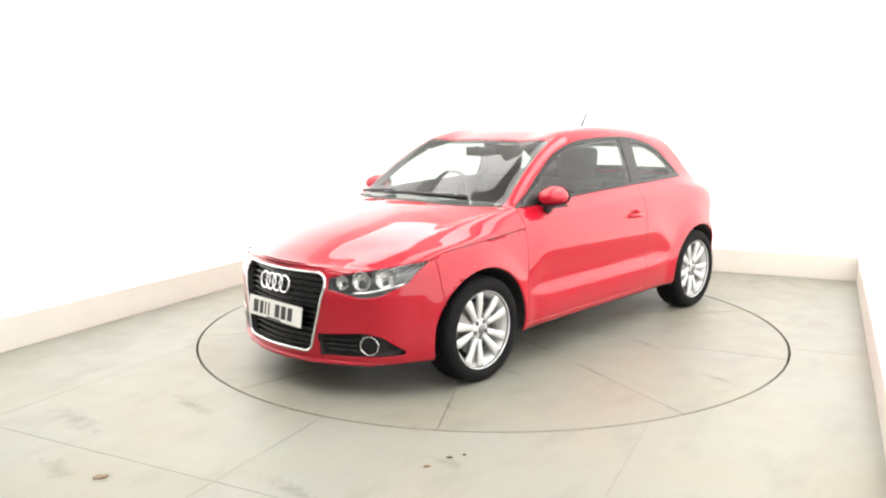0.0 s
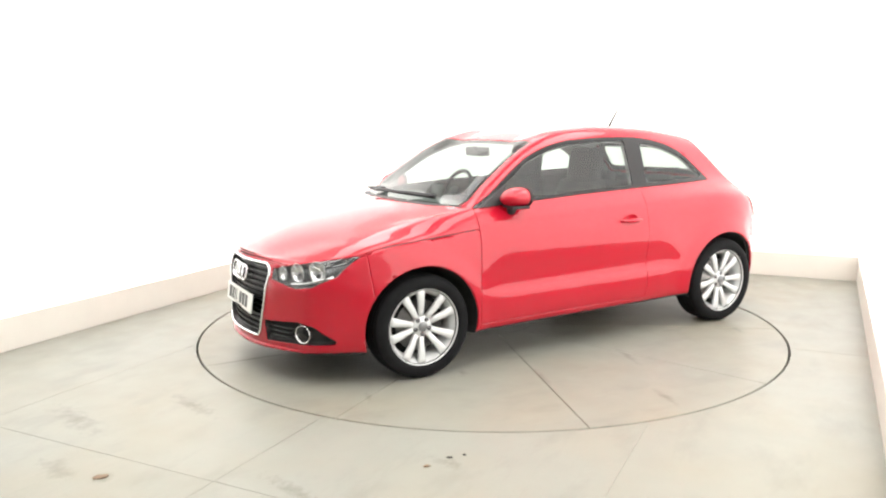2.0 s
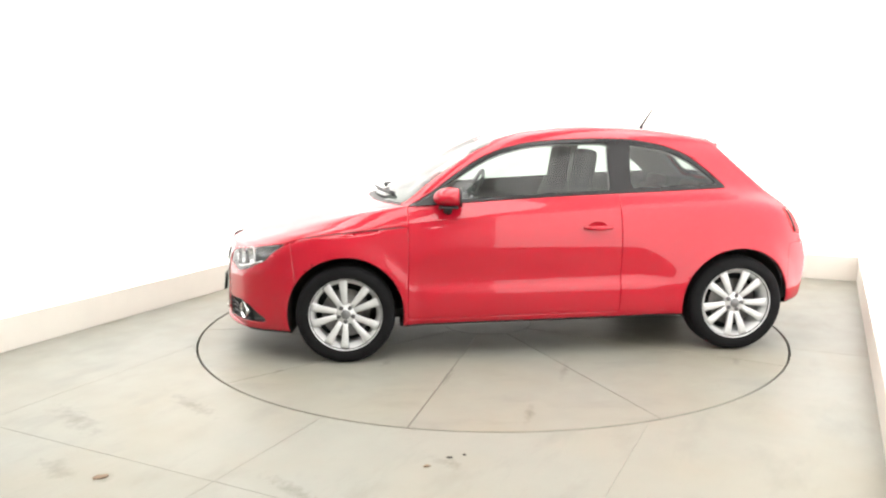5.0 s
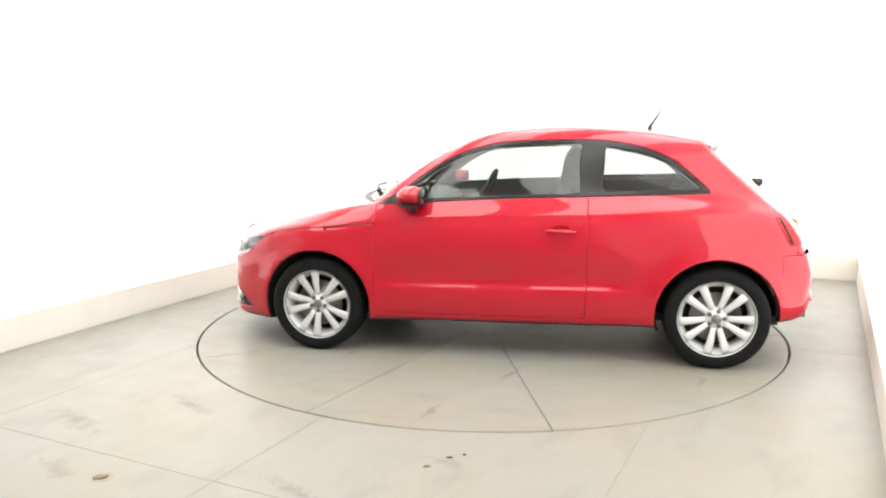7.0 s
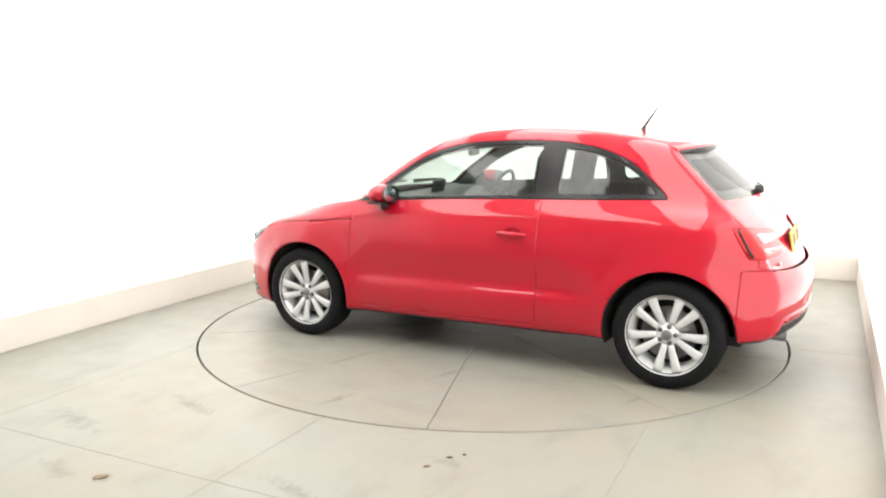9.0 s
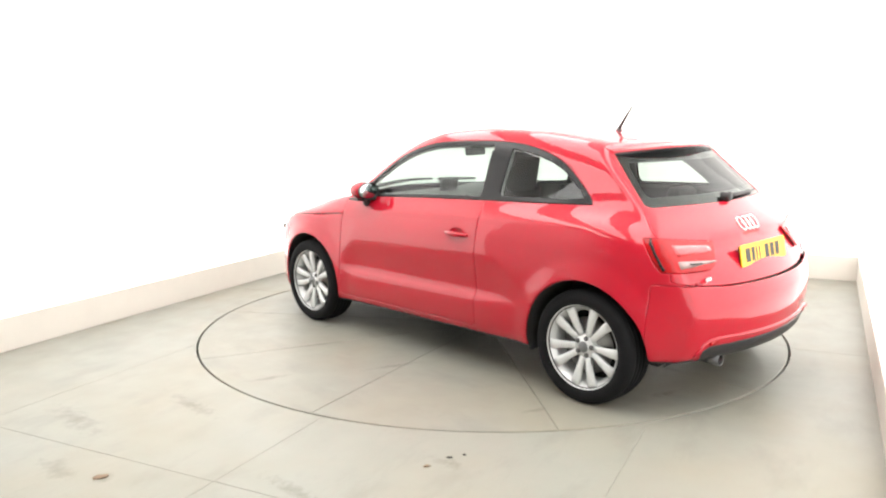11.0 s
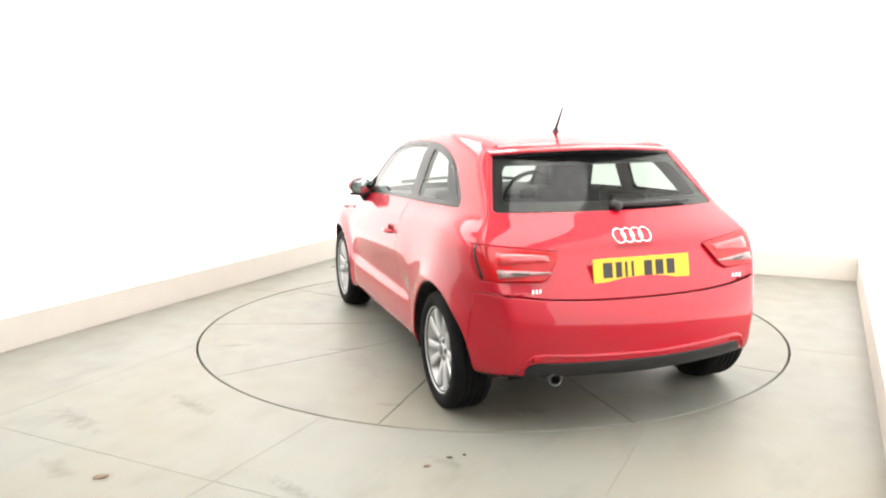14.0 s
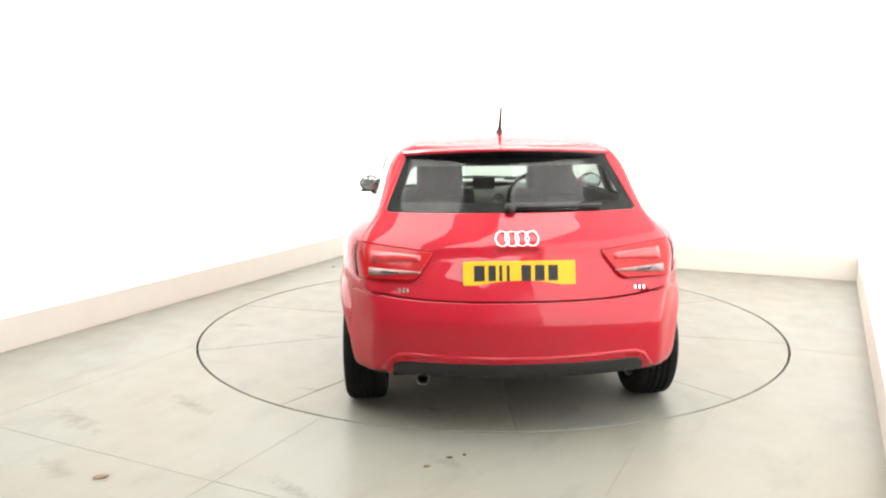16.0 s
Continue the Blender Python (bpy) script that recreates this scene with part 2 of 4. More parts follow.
def wedge(inner, outer, a0, a1, gap, n=24):
    """One plate with chamfered edges; the joint is a gap of constant width."""
    bm = bmesh.new()

    def loop(shrink, z):
        g = gap / 2 + shrink
        vs = []
        for k in range(n + 1):
            r = outer - shrink
            s = math.asin(g / r)
            a = a0 + s + (a1 - a0 - 2 * s) * k / n
            vs.append(bm.verts.new((r * math.cos(a), r * math.sin(a), z)))
        for k in range(6, -1, -1):
            r = inner + shrink
            s = math.asin(g / r)
            a = a0 + s + (a1 - a0 - 2 * s) * k / 6
            vs.append(bm.verts.new((r * math.cos(a), r * math.sin(a), z)))
        return vs
    rows = [loop(0.003, 0.0), loop(0.0, -0.003), loop(0.0, -0.05)]
    bm.faces.new(rows[0])
    for p, q in zip(rows, rows[1:]):
        for i in range(len(p)):
            j = (i + 1) % len(p)
            bm.faces.new((p[i], q[i], q[j], p[j]))
    bmesh.ops.recalc_face_normals(bm, faces=bm.faces)
    return bm


hub_r = 0.32
bm = bmesh.new()
lathe(bm, [(0.0005, 0.0), (hub_r - 0.006, 0.0), (hub_r - 0.003, -0.003), (hub_r - 0.003, -0.05)], 64, "z")
part("centre_plate", bm, DISC, turntable, smooth=False)
first = part("plate", wedge(hub_r, R_DISC, 0, radians(36), 0.0032), DISC, turntable, smooth=False)
first.matrix_basis = pose(0, 0, 0, 0, 0, 35.0)
for i in range(1, 10):
    ob = new("plate", first.data)
    ob.parent = turntable
    ob.matrix_basis = pose(0, 0, 0, 0, 0, 35.0 + 36 * i)
bm = bmesh.new()
lathe(bm, [(0.001, -0.048), (R_DISC - 0.004, -0.048), (R_DISC - 0.004, -0.06)], 96, "z")
part("bearer", bm, GROOVE, turntable, "dark bearer under the joints", smooth=False)


# ---------------------------------------------------------------- scraps on the floor
SCRAP = material("dry_brown_scrap", (0.30, 0.21, 0.14), 0.9, vary=0.5, scale=40, bump=0.4)
GRIT = material("dark_grit", (0.07, 0.065, 0.06), 0.9, vary=0.4, scale=60)


def scrap(x, y, size, mat, name, label, category, seed):
    """A torn flat flake, a few millimetres thick and slightly curled."""
    rnd = random.Random(seed)
    bm = bmesh.new()
    n = 18
    top = []
    for i in range(n):
        a = 2 * math.pi * i / n
        r = size * (0.55 + 0.45 * rnd.random())
        top.append(bm.verts.new((r * math.cos(a), 0.55 * r * math.sin(a), 0.0025 + 0.003 * rnd.random())))
    low = [bm.verts.new((v.co.x * 0.96, v.co.y * 0.96, 0.0)) for v in top]
    mid = bm.verts.new((0, 0, 0.004))
    for i in range(n):
        j = (i + 1) % n
        bm.faces.new((top[i], top[j], mid))
        bm.faces.new((low[i], low[j], top[j], top[i]))
    bm.faces.new(low[::-1])
    bmesh.ops.recalc_face_normals(bm, faces=bm.faces)
    ob = mesh_ob(name, bm, mat)
    ob.matrix_world = pose(x, y, 0.0, 0, 0, rnd.random() * 60 - 20)
    return tagged(ob, label, category)


scrap(-1.625, -2.57, 0.042, SCRAP, "dry_leaf", "curled brown dry scrap lying on the floor", "leaf", 3)
scrap(-0.165, -2.33, 0.016, GRIT, "grit", "small dark grit speck on the floor", "dirt", 5)
scrap(-0.10, -2.30, 0.010, GRIT, "grit", "small dark grit speck on the floor", "dirt", 6)
scrap(-0.26, -2.42, 0.022, SCRAP, "grit", "small brown flake on the floor", "dirt", 8)
scrap(-1.57, 2.18, 0.025, GRIT, "grit", "small dark grit speck on the floor", "dirt", 9)

# ---------------------------------------------------------------- car materials
RED = material("red_car_paint", (0.42, 0.006, 0.021), 0.40, coat=1.0, vary=0.05, scale=3, spec=0.05)
BLACK = material("black_plastic_trim", (0.011, 0.011, 0.012), 0.45, vary=0.3, scale=30, bump=0.1, bump_scale=300)
GLOSSY_BLACK = material("gloss_black_trim", (0.010, 0.010, 0.011), 0.22, spec=0.3, vary=0.2, scale=12)
DARK = material("dark_underbody", (0.02, 0.02, 0.02), 0.85, vary=0.5, scale=15, bump=0.2)
RUBBER = material("tyre_rubber", (0.009, 0.009, 0.010), 0.8, spec=0.15, vary=0.4, scale=14, bump=0.25, bump_scale=160)
ALLOY = material("silver_alloy_paint", (0.62, 0.63, 0.63), 0.30, metal=0.15, coat=0.6, vary=0.06, scale=9)
# darker copy of the alloy: bolt recess shade as colour, also the tailpipe
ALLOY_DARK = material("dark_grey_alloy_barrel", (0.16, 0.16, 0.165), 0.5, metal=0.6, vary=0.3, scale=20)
CHROME = material("bright_chrome", (0.82, 0.83, 0.84), 0.12, metal=1.0, vary=0.04, scale=20)
STEEL = material("brake_disc_steel", (0.30, 0.29, 0.28), 0.35, metal=1.0, vary=0.25, scale=40)
CLOTH = material("charcoal_seat_cloth", (0.022, 0.023, 0.024), 0.9, vary=0.35, scale=60, bump=0.3, bump_scale=400)
CABIN = material("grey_cabin_plastic", (0.11, 0.112, 0.112), 0.6, vary=0.2, scale=40, bump=0.15, bump_scale=300)
LINING = material("pale_roof_lining", (0.26, 0.26, 0.25), 0.9, vary=0.1, scale=50, bump=0.1, bump_scale=300)
YELLOW = material("yellow_plate_film", (0.80, 0.47, 0.012), 0.4, vary=0.06, scale=20)
WHITE_PLATE = material("white_plate_film", (0.74, 0.74, 0.70), 0.4, vary=0.06, scale=20)
INK = material("black_plate_ink", (0.012, 0.012, 0.012), 0.5, vary=0.2, scale=50)
LAMP_RED = material("red_lamp_lens", (0.46, 0.005, 0.009), 0.16, coat=0.35, vary=0.4, scale=14, spec=0.2)
LAMP_GLOSS = material("bright_red_lamp", (0.62, 0.03, 0.04), 0.12, coat=1.0, vary=0.2, scale=30)
LAMP_CLEAR = material("clear_lamp_strip", (0.36, 0.25, 0.24), 0.15, coat=0.3, vary=0.5, scale=25)
REFLECTOR = material("lamp_reflector", (0.80, 0.81, 0.82), 0.16, metal=1.0, vary=0.15, scale=16)
LAMP_BOWL = material("silver_lamp_housing", (0.16, 0.165, 0.17), 0.25, metal=0.6, vary=0.4, scale=22)
BEZEL = material("lamp_bezel_grey", (0.20, 0.205, 0.21), 0.3, metal=0.3, vary=0.2, scale=14)
MIRROR = material("mirror_silver", (0.42, 0.48, 0.49), 0.03, metal=1.0)


def glass(name, tint, ior=1.5):
    m = bpy.data.materials.new(name)
    m.use_nodes = True
    nt = m.node_tree
    nt.nodes.remove(nt.nodes["Principled BSDF"])
    out = nt.nodes["Material Output"]
    tr = nt.nodes.new("ShaderNodeBsdfTransparent")
    tr.inputs[0].default_value = (*tint, 1)
    gl = nt.nodes.new("ShaderNodeBsdfGlossy")
    gl.inputs["Roughness"].default_value = 0.02
    lw = nt.nodes.new("ShaderNodeLayerWeight")
    lw.inputs[0].default_value = 0.5
    po = nt.nodes.new("ShaderNodeMath")
    po.operation = "POWER"
    po.inputs[1].default_value = 5.0
    nt.links.new(lw.outputs["Facing"], po.inputs[0])
    fr = nt.nodes.new("ShaderNodeMapRange")
    fr.inputs[3].default_value = ((ior - 1) / (ior + 1)) ** 2 * 1.4
    fr.inputs[4].default_value = 0.9
    nt.links.new(po.outputs[0], fr.inputs[0])
    mix = nt.nodes.new("ShaderNodeMixShader")
    nt.links.new(fr.outputs[0], mix.inputs[0])
    nt.links.new(tr.outputs[0], mix.inputs[1])
    nt.links.new(gl.outputs[0], mix.inputs[2])
    nt.links.new(mix.outputs[0], out.inputs["Surface"])
    return m


GLASS = glass("green_tinted_glass", (0.68, 0.755, 0.715))
DARK_GLASS = glass("darker_rear_glass", (0.60, 0.65, 0.62), 1.32)
LENS = glass("clear_lamp_lens", (0.93, 0.94, 0.94))


# ---------------------------------------------------------------- car body surface
def spline(*knots):
    """A smooth curve through (x, value) knots without overshoot."""
    k = sorted(knots)
    xs, ys = np.array([q[0] for q in k]), np.array([q[1] for q in k])
    h, d = np.diff(xs), np.diff(ys) / np.diff(xs)
    m = np.zeros(len(xs))
    m[0], m[-1] = d[0], d[-1]
    for i in range(1, len(xs) - 1):
        if d[i - 1] * d[i] > 0:
            w1, w2 = 2 * h[i] + h[i - 1], h[i] + 2 * h[i - 1]
            m[i] = (w1 + w2) / (w1 / d[i - 1] + w2 / d[i])

    def f(x):
        x = np.asarray(x, float)
        i = np.clip(np.searchsorted(xs, x) - 1, 0, len(xs) - 2)
        t = (np.clip(x, xs[0], xs[-1]) - xs[i]) / h[i]
        return ((1 + 2 * t) * (1 - t) ** 2 * ys[i] + t * (1 - t) ** 2 * h[i] * m[i]
                + t * t * (3 - 2 * t) * ys[i + 1] + t * t * (t - 1) * h[i] * m[i + 1])
    return f


# half width, floor line, shoulder, belt, roof rail and centre line along the car
WIDE = spline((1.87, 0.655), (1.8, 0.71), (1.7, 0.765), (1.55, 0.815), (1.4, 0.845), (1.23, 0.86), (0.9, 0.848),
              (0.0, 0.852), (-0.9, 0.858), (-1.23, 0.866), (-1.45, 0.845), (-1.6, 0.785), (-1.7, 0.725), (-1.76, 0.68))
SILL = spline((2.0, 0.168), (1.6, 0.172), (0.9, 0.20), (-0.9, 0.225), (-1.5, 0.268), (-1.75, 0.272))
Z5 = spline((2.0, 0.688), (1.9, 0.672), (1.8, 0.672), (1.7, 0.70), (1.59, 0.74), (1.46, 0.775), (1.08, 0.812),
            (0.84, 0.83), (0.35, 0.86), (-0.34, 0.885), (-1.0, 0.90), (-1.3, 0.905), (-1.5, 0.89), (-1.63, 0.865))
Y6 = spline((1.9, 0.45), (1.75, 0.60), (1.6, 0.68), (1.25, 0.73), (0.9, 0.748), (0.4, 0.757), (-0.4, 0.752),
            (-1.0, 0.722), (-1.3, 0.692), (-1.46, 0.668))
Z6 = spline((1.9, 0.698), (1.75, 0.735), (1.6, 0.785), (1.25, 0.865), (1.0, 0.922), (0.8, 0.95), (0.0, 0.998),
            (-0.45, 1.013), (-1.17, 1.03), (-1.46, 1.02))
Y7 = spline((1.95, 0.30), (1.6, 0.48), (1.25, 0.59), (1.0, 0.668), (0.86, 0.69), (0.72, 0.668), (0.56, 0.64),
            (0.41, 0.615), (0.22, 0.592), (0.04, 0.58), (-0.32, 0.572), (-0.67, 0.567), (-1.01, 0.56), (-1.16, 0.555))
Z7 = spline((1.95, 0.702), (1.75, 0.77), (1.6, 0.822), (1.25, 0.893), (1.0, 0.932), (0.86, 0.962), (0.72, 1.062),
            (0.56, 1.172), (0.41, 1.262), (0.22, 1.341), (0.04, 1.377), (-0.32, 1.394), (-0.67, 1.380), (-1.01, 1.339), (-1.16, 1.312))
Z9 = spline((2.0, 0.705), (1.85, 0.780), (1.68, 0.846), (1.46, 0.906), (1.25, 0.948), (1.08, 0.972), (1.0, 0.985),
            (0.86, 1.050), (0.72, 1.122), (0.56, 1.208), (0.41, 1.279), (0.22, 1.352), (0.04, 1.398), (-0.32, 1.432),
            (-0.67, 1.420), (-1.01, 1.382), (-1.28, 1.336))
SCOOP = spline((2.0, 0.0), (0.86, 0.0), (0.66, 1.0), (-0.58, 1.0), (-0.86, 0.0), (-2.0, 0.0))
HUBS = (1.2345, -1.2345)
HUB_Z, ARCH_Z, ARCH_R = 0.303, 0.303, 0.358

NU = 176
SEG = (3, 2, 6, 5, 10, 10, 8, 13, 13, 13)      # samples between the key lines of a half section
#        rear end, front end, bulge of rear face, bulge of front face
ENDS = ((-1.64, 1.80, 0.13, 0.205), (-1.66, 1.83, 0.13, 0.205), (-1.725, 1.86, 0.14, 0.205), (-1.760, 1.865, 0.13, 0.20),
        (-1.768, 1.865, 0.13, 0.20), (-1.768, 1.86, 0.13, 0.195), (-1.63, 1.80, 0.10, 0.235), (-1.455, 1.87, 0.13, 0.165), (-1.155, 1.964, 0.12, 0),
        (-1.245, 2.018, 0, 0), (-1.275, 2.035, 0, 0))


def key_lines(u):
    """The ten key lines of the left half at parameter u (array)."""
    rows = []
    for j, (xr, xf, _, _) in enumerate(ENDS):
        x = xr + (xf - xr) * u
        w, sill = WIDE(x), SILL(x)
        end = np.clip((np.abs(x + 0.0) - 1.3) / 0.5, 0, 1)
        scoop = SCOOP(x)
        if j == 0:
            y, z = 0 * x, sill
        elif j == 1:
            y, z = w - 0.075, sill
        elif j == 2:
            y, z = w - 0.026, sill + 0.022
        elif j == 3:
            y, z = w - 0.004 + 0.007 * scoop, 0.430 - 0.012 * (x - 0.2) * scoop
        elif j == 4:
            y, z = w - 0.003 - 0.016 * scoop, 0.480 - 0.010 * (x - 0.2) * scoop
        elif j == 5:
            y, z = w - 0.002 + 0.005 * scoop, 0.60 - 0.02 * end + 0.11 * scoop
        elif j == 6:
            y, z = w - 0.029, Z5(x)
        elif j == 7:
            y, z = Y6(x), Z6(x)
        elif j == 8:
            y, z = Y7(x), Z7(x)
        elif j == 9:
            y, z = 0.5 * Y7(x), 0.74 * Z9(x) + 0.26 * Z7(x)
        else:
            y, z = 0 * x, Z9(x)
        rows.append(np.stack([x, y, z], -1))
    return np.array(rows)


def half_grid():
    u = np.linspace(0, 1, NU)
    K = key_lines(u)
    # mirrored neighbours give the roof and the underside a level tangent at the middle
    lo, hi = K[1] * (1, -1, 1), K[-2] * (1, -1, 1)
    Q = np.concatenate([lo[None], K, hi[None]])
    t = np.concatenate([np.zeros((1, NU)), np.cumsum(np.linalg.norm(np.diff(Q, axis=0), axis=2) ** 0.5, axis=0)])
    out = []
    for j in range(10):
        p0, p1, p2, p3 = Q[j:j + 4]
        t0, t1, t2, t3 = (t[j + k][:, None] for k in range(4))
        m1 = (t2 - t1) * ((p1 - p0) / (t1 - t0) - (p2 - p0) / (t2 - t0) + (p2 - p1) / (t2 - t1))
        m2 = (t2 - t1) * ((p2 - p1) / (t2 - t1) - (p3 - p1) / (t3 - t1) + (p3 - p2) / (t3 - t2))
        for k in range(SEG[j]):
            s = k / SEG[j]
            out.append((2 * s ** 3 - 3 * s * s + 1) * p1 + (s ** 3 - 2 * s * s + s) * m1
                       + (3 * s * s - 2 * s ** 3) * p2 + (s ** 3 - s * s) * m2)
    out.append(K[-1])
    return np.array(out)          # v, u, xyz


def body_mesh():
    G = half_grid()
    nv = len(G)
    cum = np.concatenate([[0], np.cumsum(SEG)])
    verts, faces = [], []

    def sheet(P):
        base = len(verts)
        n, m = P.shape[:2]
        verts.extend(map(tuple, P.reshape(-1, 3)))
        for i in range(n - 1):
            for j in range(m - 1):
                a = base + i * m + j
                faces.append((a, a + 1, a + m + 1, a + m))
    sheet(G)
    sheet(G * np.array((1, -1, 1)))
    for end, top, which, sign in ((0, 8, 2, -1), (NU - 1, 7, 3, 1)):
        col = G[:, end]
        i_top = cum[top]
        chain = np.concatenate([col[i_top:], (col[i_top:-1] * (1, -1, 1))[::-1]])
        frac = chain[:, 1] / chain[0, 1]
        bul = np.interp(np.arange(i_top + 1), cum[:top + 1], [ENDS[j][which] for j in range(top + 1)])
        rows = []
        for i in range(i_top):
            c = col[i]
            x = c[0] + sign * bul[i] * (1 - frac ** 2)
            rows.append(np.stack([x, frac * max(c[1], 1e-5), 0 * x + c[2]], -1))
        rows.append(chain)
        sheet(np.array(rows))
    me = bpy.data.meshes.new("raw")
    me.from_pydata(verts, [], faces)
    bm = bmesh.new()
    bm.from_mesh(me)
    bpy.data.meshes.remove(me)
    bmesh.ops.remove_doubles(bm, verts=bm.verts, dist=0.0012)
    for _ in range(3):
        bmesh.ops.smooth_vert(bm, verts=bm.verts, factor=0.5, use_axis_x=True, use_axis_y=True, use_axis_z=True)
    sculpt(bm)
    bmesh.ops.recalc_face_normals(bm, faces=bm.faces)
    return bm


def ease(t):
    t = min(1.0, max(0.0, t))
    return t * t * (3 - 2 * t)


def sculpt(bm):
    """Flares round the wheel arches and the shoulder crease along the flank."""
    for v in bm.verts:
        x, y, z = v.co
        if abs(y) < 0.55 or z > 1.0:
            continue
        out = 0.0
        for hub in HUBS:
            d = math.hypot(x - hub, z - ARCH_Z)
            out += 0.017 * ease(1 - (d - ARCH_R) / 0.12)
        below = float(Z5(x)) + 0.012 - z
        if below > 0:
            out -= 0.0045 * math.exp(-below / 0.035) * ease((x + 1.5) / 0.3) * ease((1.45 - x) / 0.3)
        v.co.y += out * (1 if y > 0 else -1)


def convex(pts, u, w):
    """Signed distance of (u, w) to a convex outline, below zero inside."""
    n = len(pts)
    area = sum(pts[i][0] * pts[(i + 1) % n][1] - pts[(i + 1) % n][0] * pts[i][1] for i in range(n))
    best = None
    for i in range(n):
        (x0, y0), (x1, y1) = pts[i], pts[(i + 1) % n]
        dx, dy = x1 - x0, y1 - y0
        k = math.hypot(dx, dy) * (1 if area > 0 else -1)
        d = (dy * (u - x0) - dx * (w - y0)) / k
        best = d if best is None else np.maximum(best, d)
    return best


def most(*f):
    r = f[0]
    for g in f[1:]:
        r = np.maximum(r, g)
    return r


WIN_TOP = spline((0.86, 0.945), (0.75, 1.0), (0.52, 1.155), (0.38, 1.24), (0.2, 1.305), (0.02, 1.337), (-0.33, 1.35),
                 (-0.53, 1.345), (-0.74, 1.315), (-0.94, 1.245), (-1.07, 1.15), (-1.2, 1.03), (-1.3, 0.93))
WIN_LOW = spline((0.9, 0.948), (0.5, 0.97), (0.0, 0.995), (-0.45, 1.01), (-0.84, 1.02), (-1.3, 1.034))


def f_side_window(x, y, z, inset=0.0):
    return most(WIN_LOW(x) + inset - z, (z - WIN_TOP(x)) * 0.8 + inset, 0.40 - np.abs(y), -1.4 - x, x - 1.0)


def f_front_pane(x, y, z):
    return most(f_side_window(x, y, z, 0.022), -0.425 - x, x - 0.70)


def f_rear_pane(x, y, z):
    return most(f_side_window(x, y, z, 0.03), x + 0.56 + (z - 1.0) * 0.06)


def cowl(y):
    return 1.035 - 0.165 * (np.abs(y) / 0.69) ** 2


def f_windscreen(x, y, z):
    return most(x - cowl(y), 0.270 + 0.035 * (np.abs(y) / 0.6) ** 2 - x, np.abs(y) - (Y7(x) - 0.03), 0.9 - z)


def hem(y):
    a = np.abs(y)
    return np.maximum(cowl(y) + 0.05 * np.clip(1 - (a / 0.74) ** 4, 0, 1), 0.842)


def f_cowl(x, y, z):
    return most(x - hem(y), cowl(y) - 0.002 - x, np.abs(y) - (Y7(x) - 0.005), 0.88 - z)


def f_bonnet(x, y, z):
    return most(Z5(x) + 0.004 - z, hem(y) - x)


def f_grille(x, y, z, grow=0.0):
    a = np.abs(y)
    return most(1.6 - x, convex([(0, 0.672), (0.335, 0.672), (0.372, 0.645), (0.384, 0.605), (0.300, 0.262),
                                 (0.275, 0.243), (0, 0.243), (-0.3, 0.243), (-0.3, 0.672)], a, z) - grow)


def f_headlight(x, y, z):
    return most(1.42 - x, convex([(0.388, 0.652), (0.60, 0.700), (0.778, 0.742), (0.748, 0.632), (0.675, 0.572),
                                  (0.585, 0.556), (0.405, 0.592)], np.abs(y), z))


def f_fog(x, y, z):
    return most(1.5 - x, convex([(0.345, 0.345), (0.60, 0.368), (0.675, 0.350), (0.742, 0.266), (0.730, 0.246), (0.355, 0.230)], np.abs(y), z))


def f_rear_window(x, y, z):
    a = np.abs(y)
    return most(x + 1.10, 1.028 - z, z - 1.292, a - (0.628 - (z - 1.028) * 0.40))


TAIL_W = spline((0.60, 0.74), (0.90, 0.735), (1.02, 0.655), (1.16, 0.60), (1.31, 0.54))


def f_tailgate(x, y, z):
    a = np.abs(y)
    return most(0.648 + 0.035 * (a / 0.7) ** 4 - z, a - TAIL_W(z), x + 1.14)


def f_tail_light(x, y, z):
    return most(x + 1.535 + (0.905 - z) * 0.55, convex([(0.392, 0.860), (0.72, 0.897), (0.84, 0.905), (0.84, 0.738), (0.485, 0.738)], np.abs(y), z))


def f_rear_bumper(x, y, z):
    return most(x + 1.585 + 0.05 * (z - 0.5), z - 0.655 - 0.02 * (np.abs(y) / 0.7) ** 2)


def f_diffuser(x, y, z):
    mid = convex([(0, 0.362), (0.555, 0.362), (0.60, 0.335), (0.60, 0.2), (-0.3, 0.2), (-0.3, 0.362)], np.abs(y), z)
    return most(x + 1.69, np.minimum(mid, z - 0.300))


def f_front_bumper(x, y, z):
    return most(1.545 + 0.1 * (z - 0.6) - x, z - Z5(x) - 0.004)


def f_door(x, y, z):
    return most(x - 0.842 - np.clip(0.75 - z, 0, 1) * 0.03, -0.478 + 0.03 * np.clip(0.5 - z, 0, 1) - x, SILL(x) + 0.022 + 0.2 * (0.408 - SILL(x)) - z, z - WIN_LOW(x), 0.5 - np.abs(y))


def f_fender(x, y, z):
    return most(0.842 + np.clip(0.75 - z, 0, 1) * 0.03 - x, z - Z5(x) - 0.004, 0.25 - np.abs(y), 0.19 - z)


def f_arch(x, y, z):
    d = np.minimum(np.hypot(x - HUBS[0], z - ARCH_Z), np.hypot(x - HUBS[1], z - ARCH_Z))
    return most(d - ARCH_R, 0.5 - np.abs(y))


def coords(items):
    c = np.array([tuple(v) for v in items])
    return c[:, 0], c[:, 1], c[:, 2]


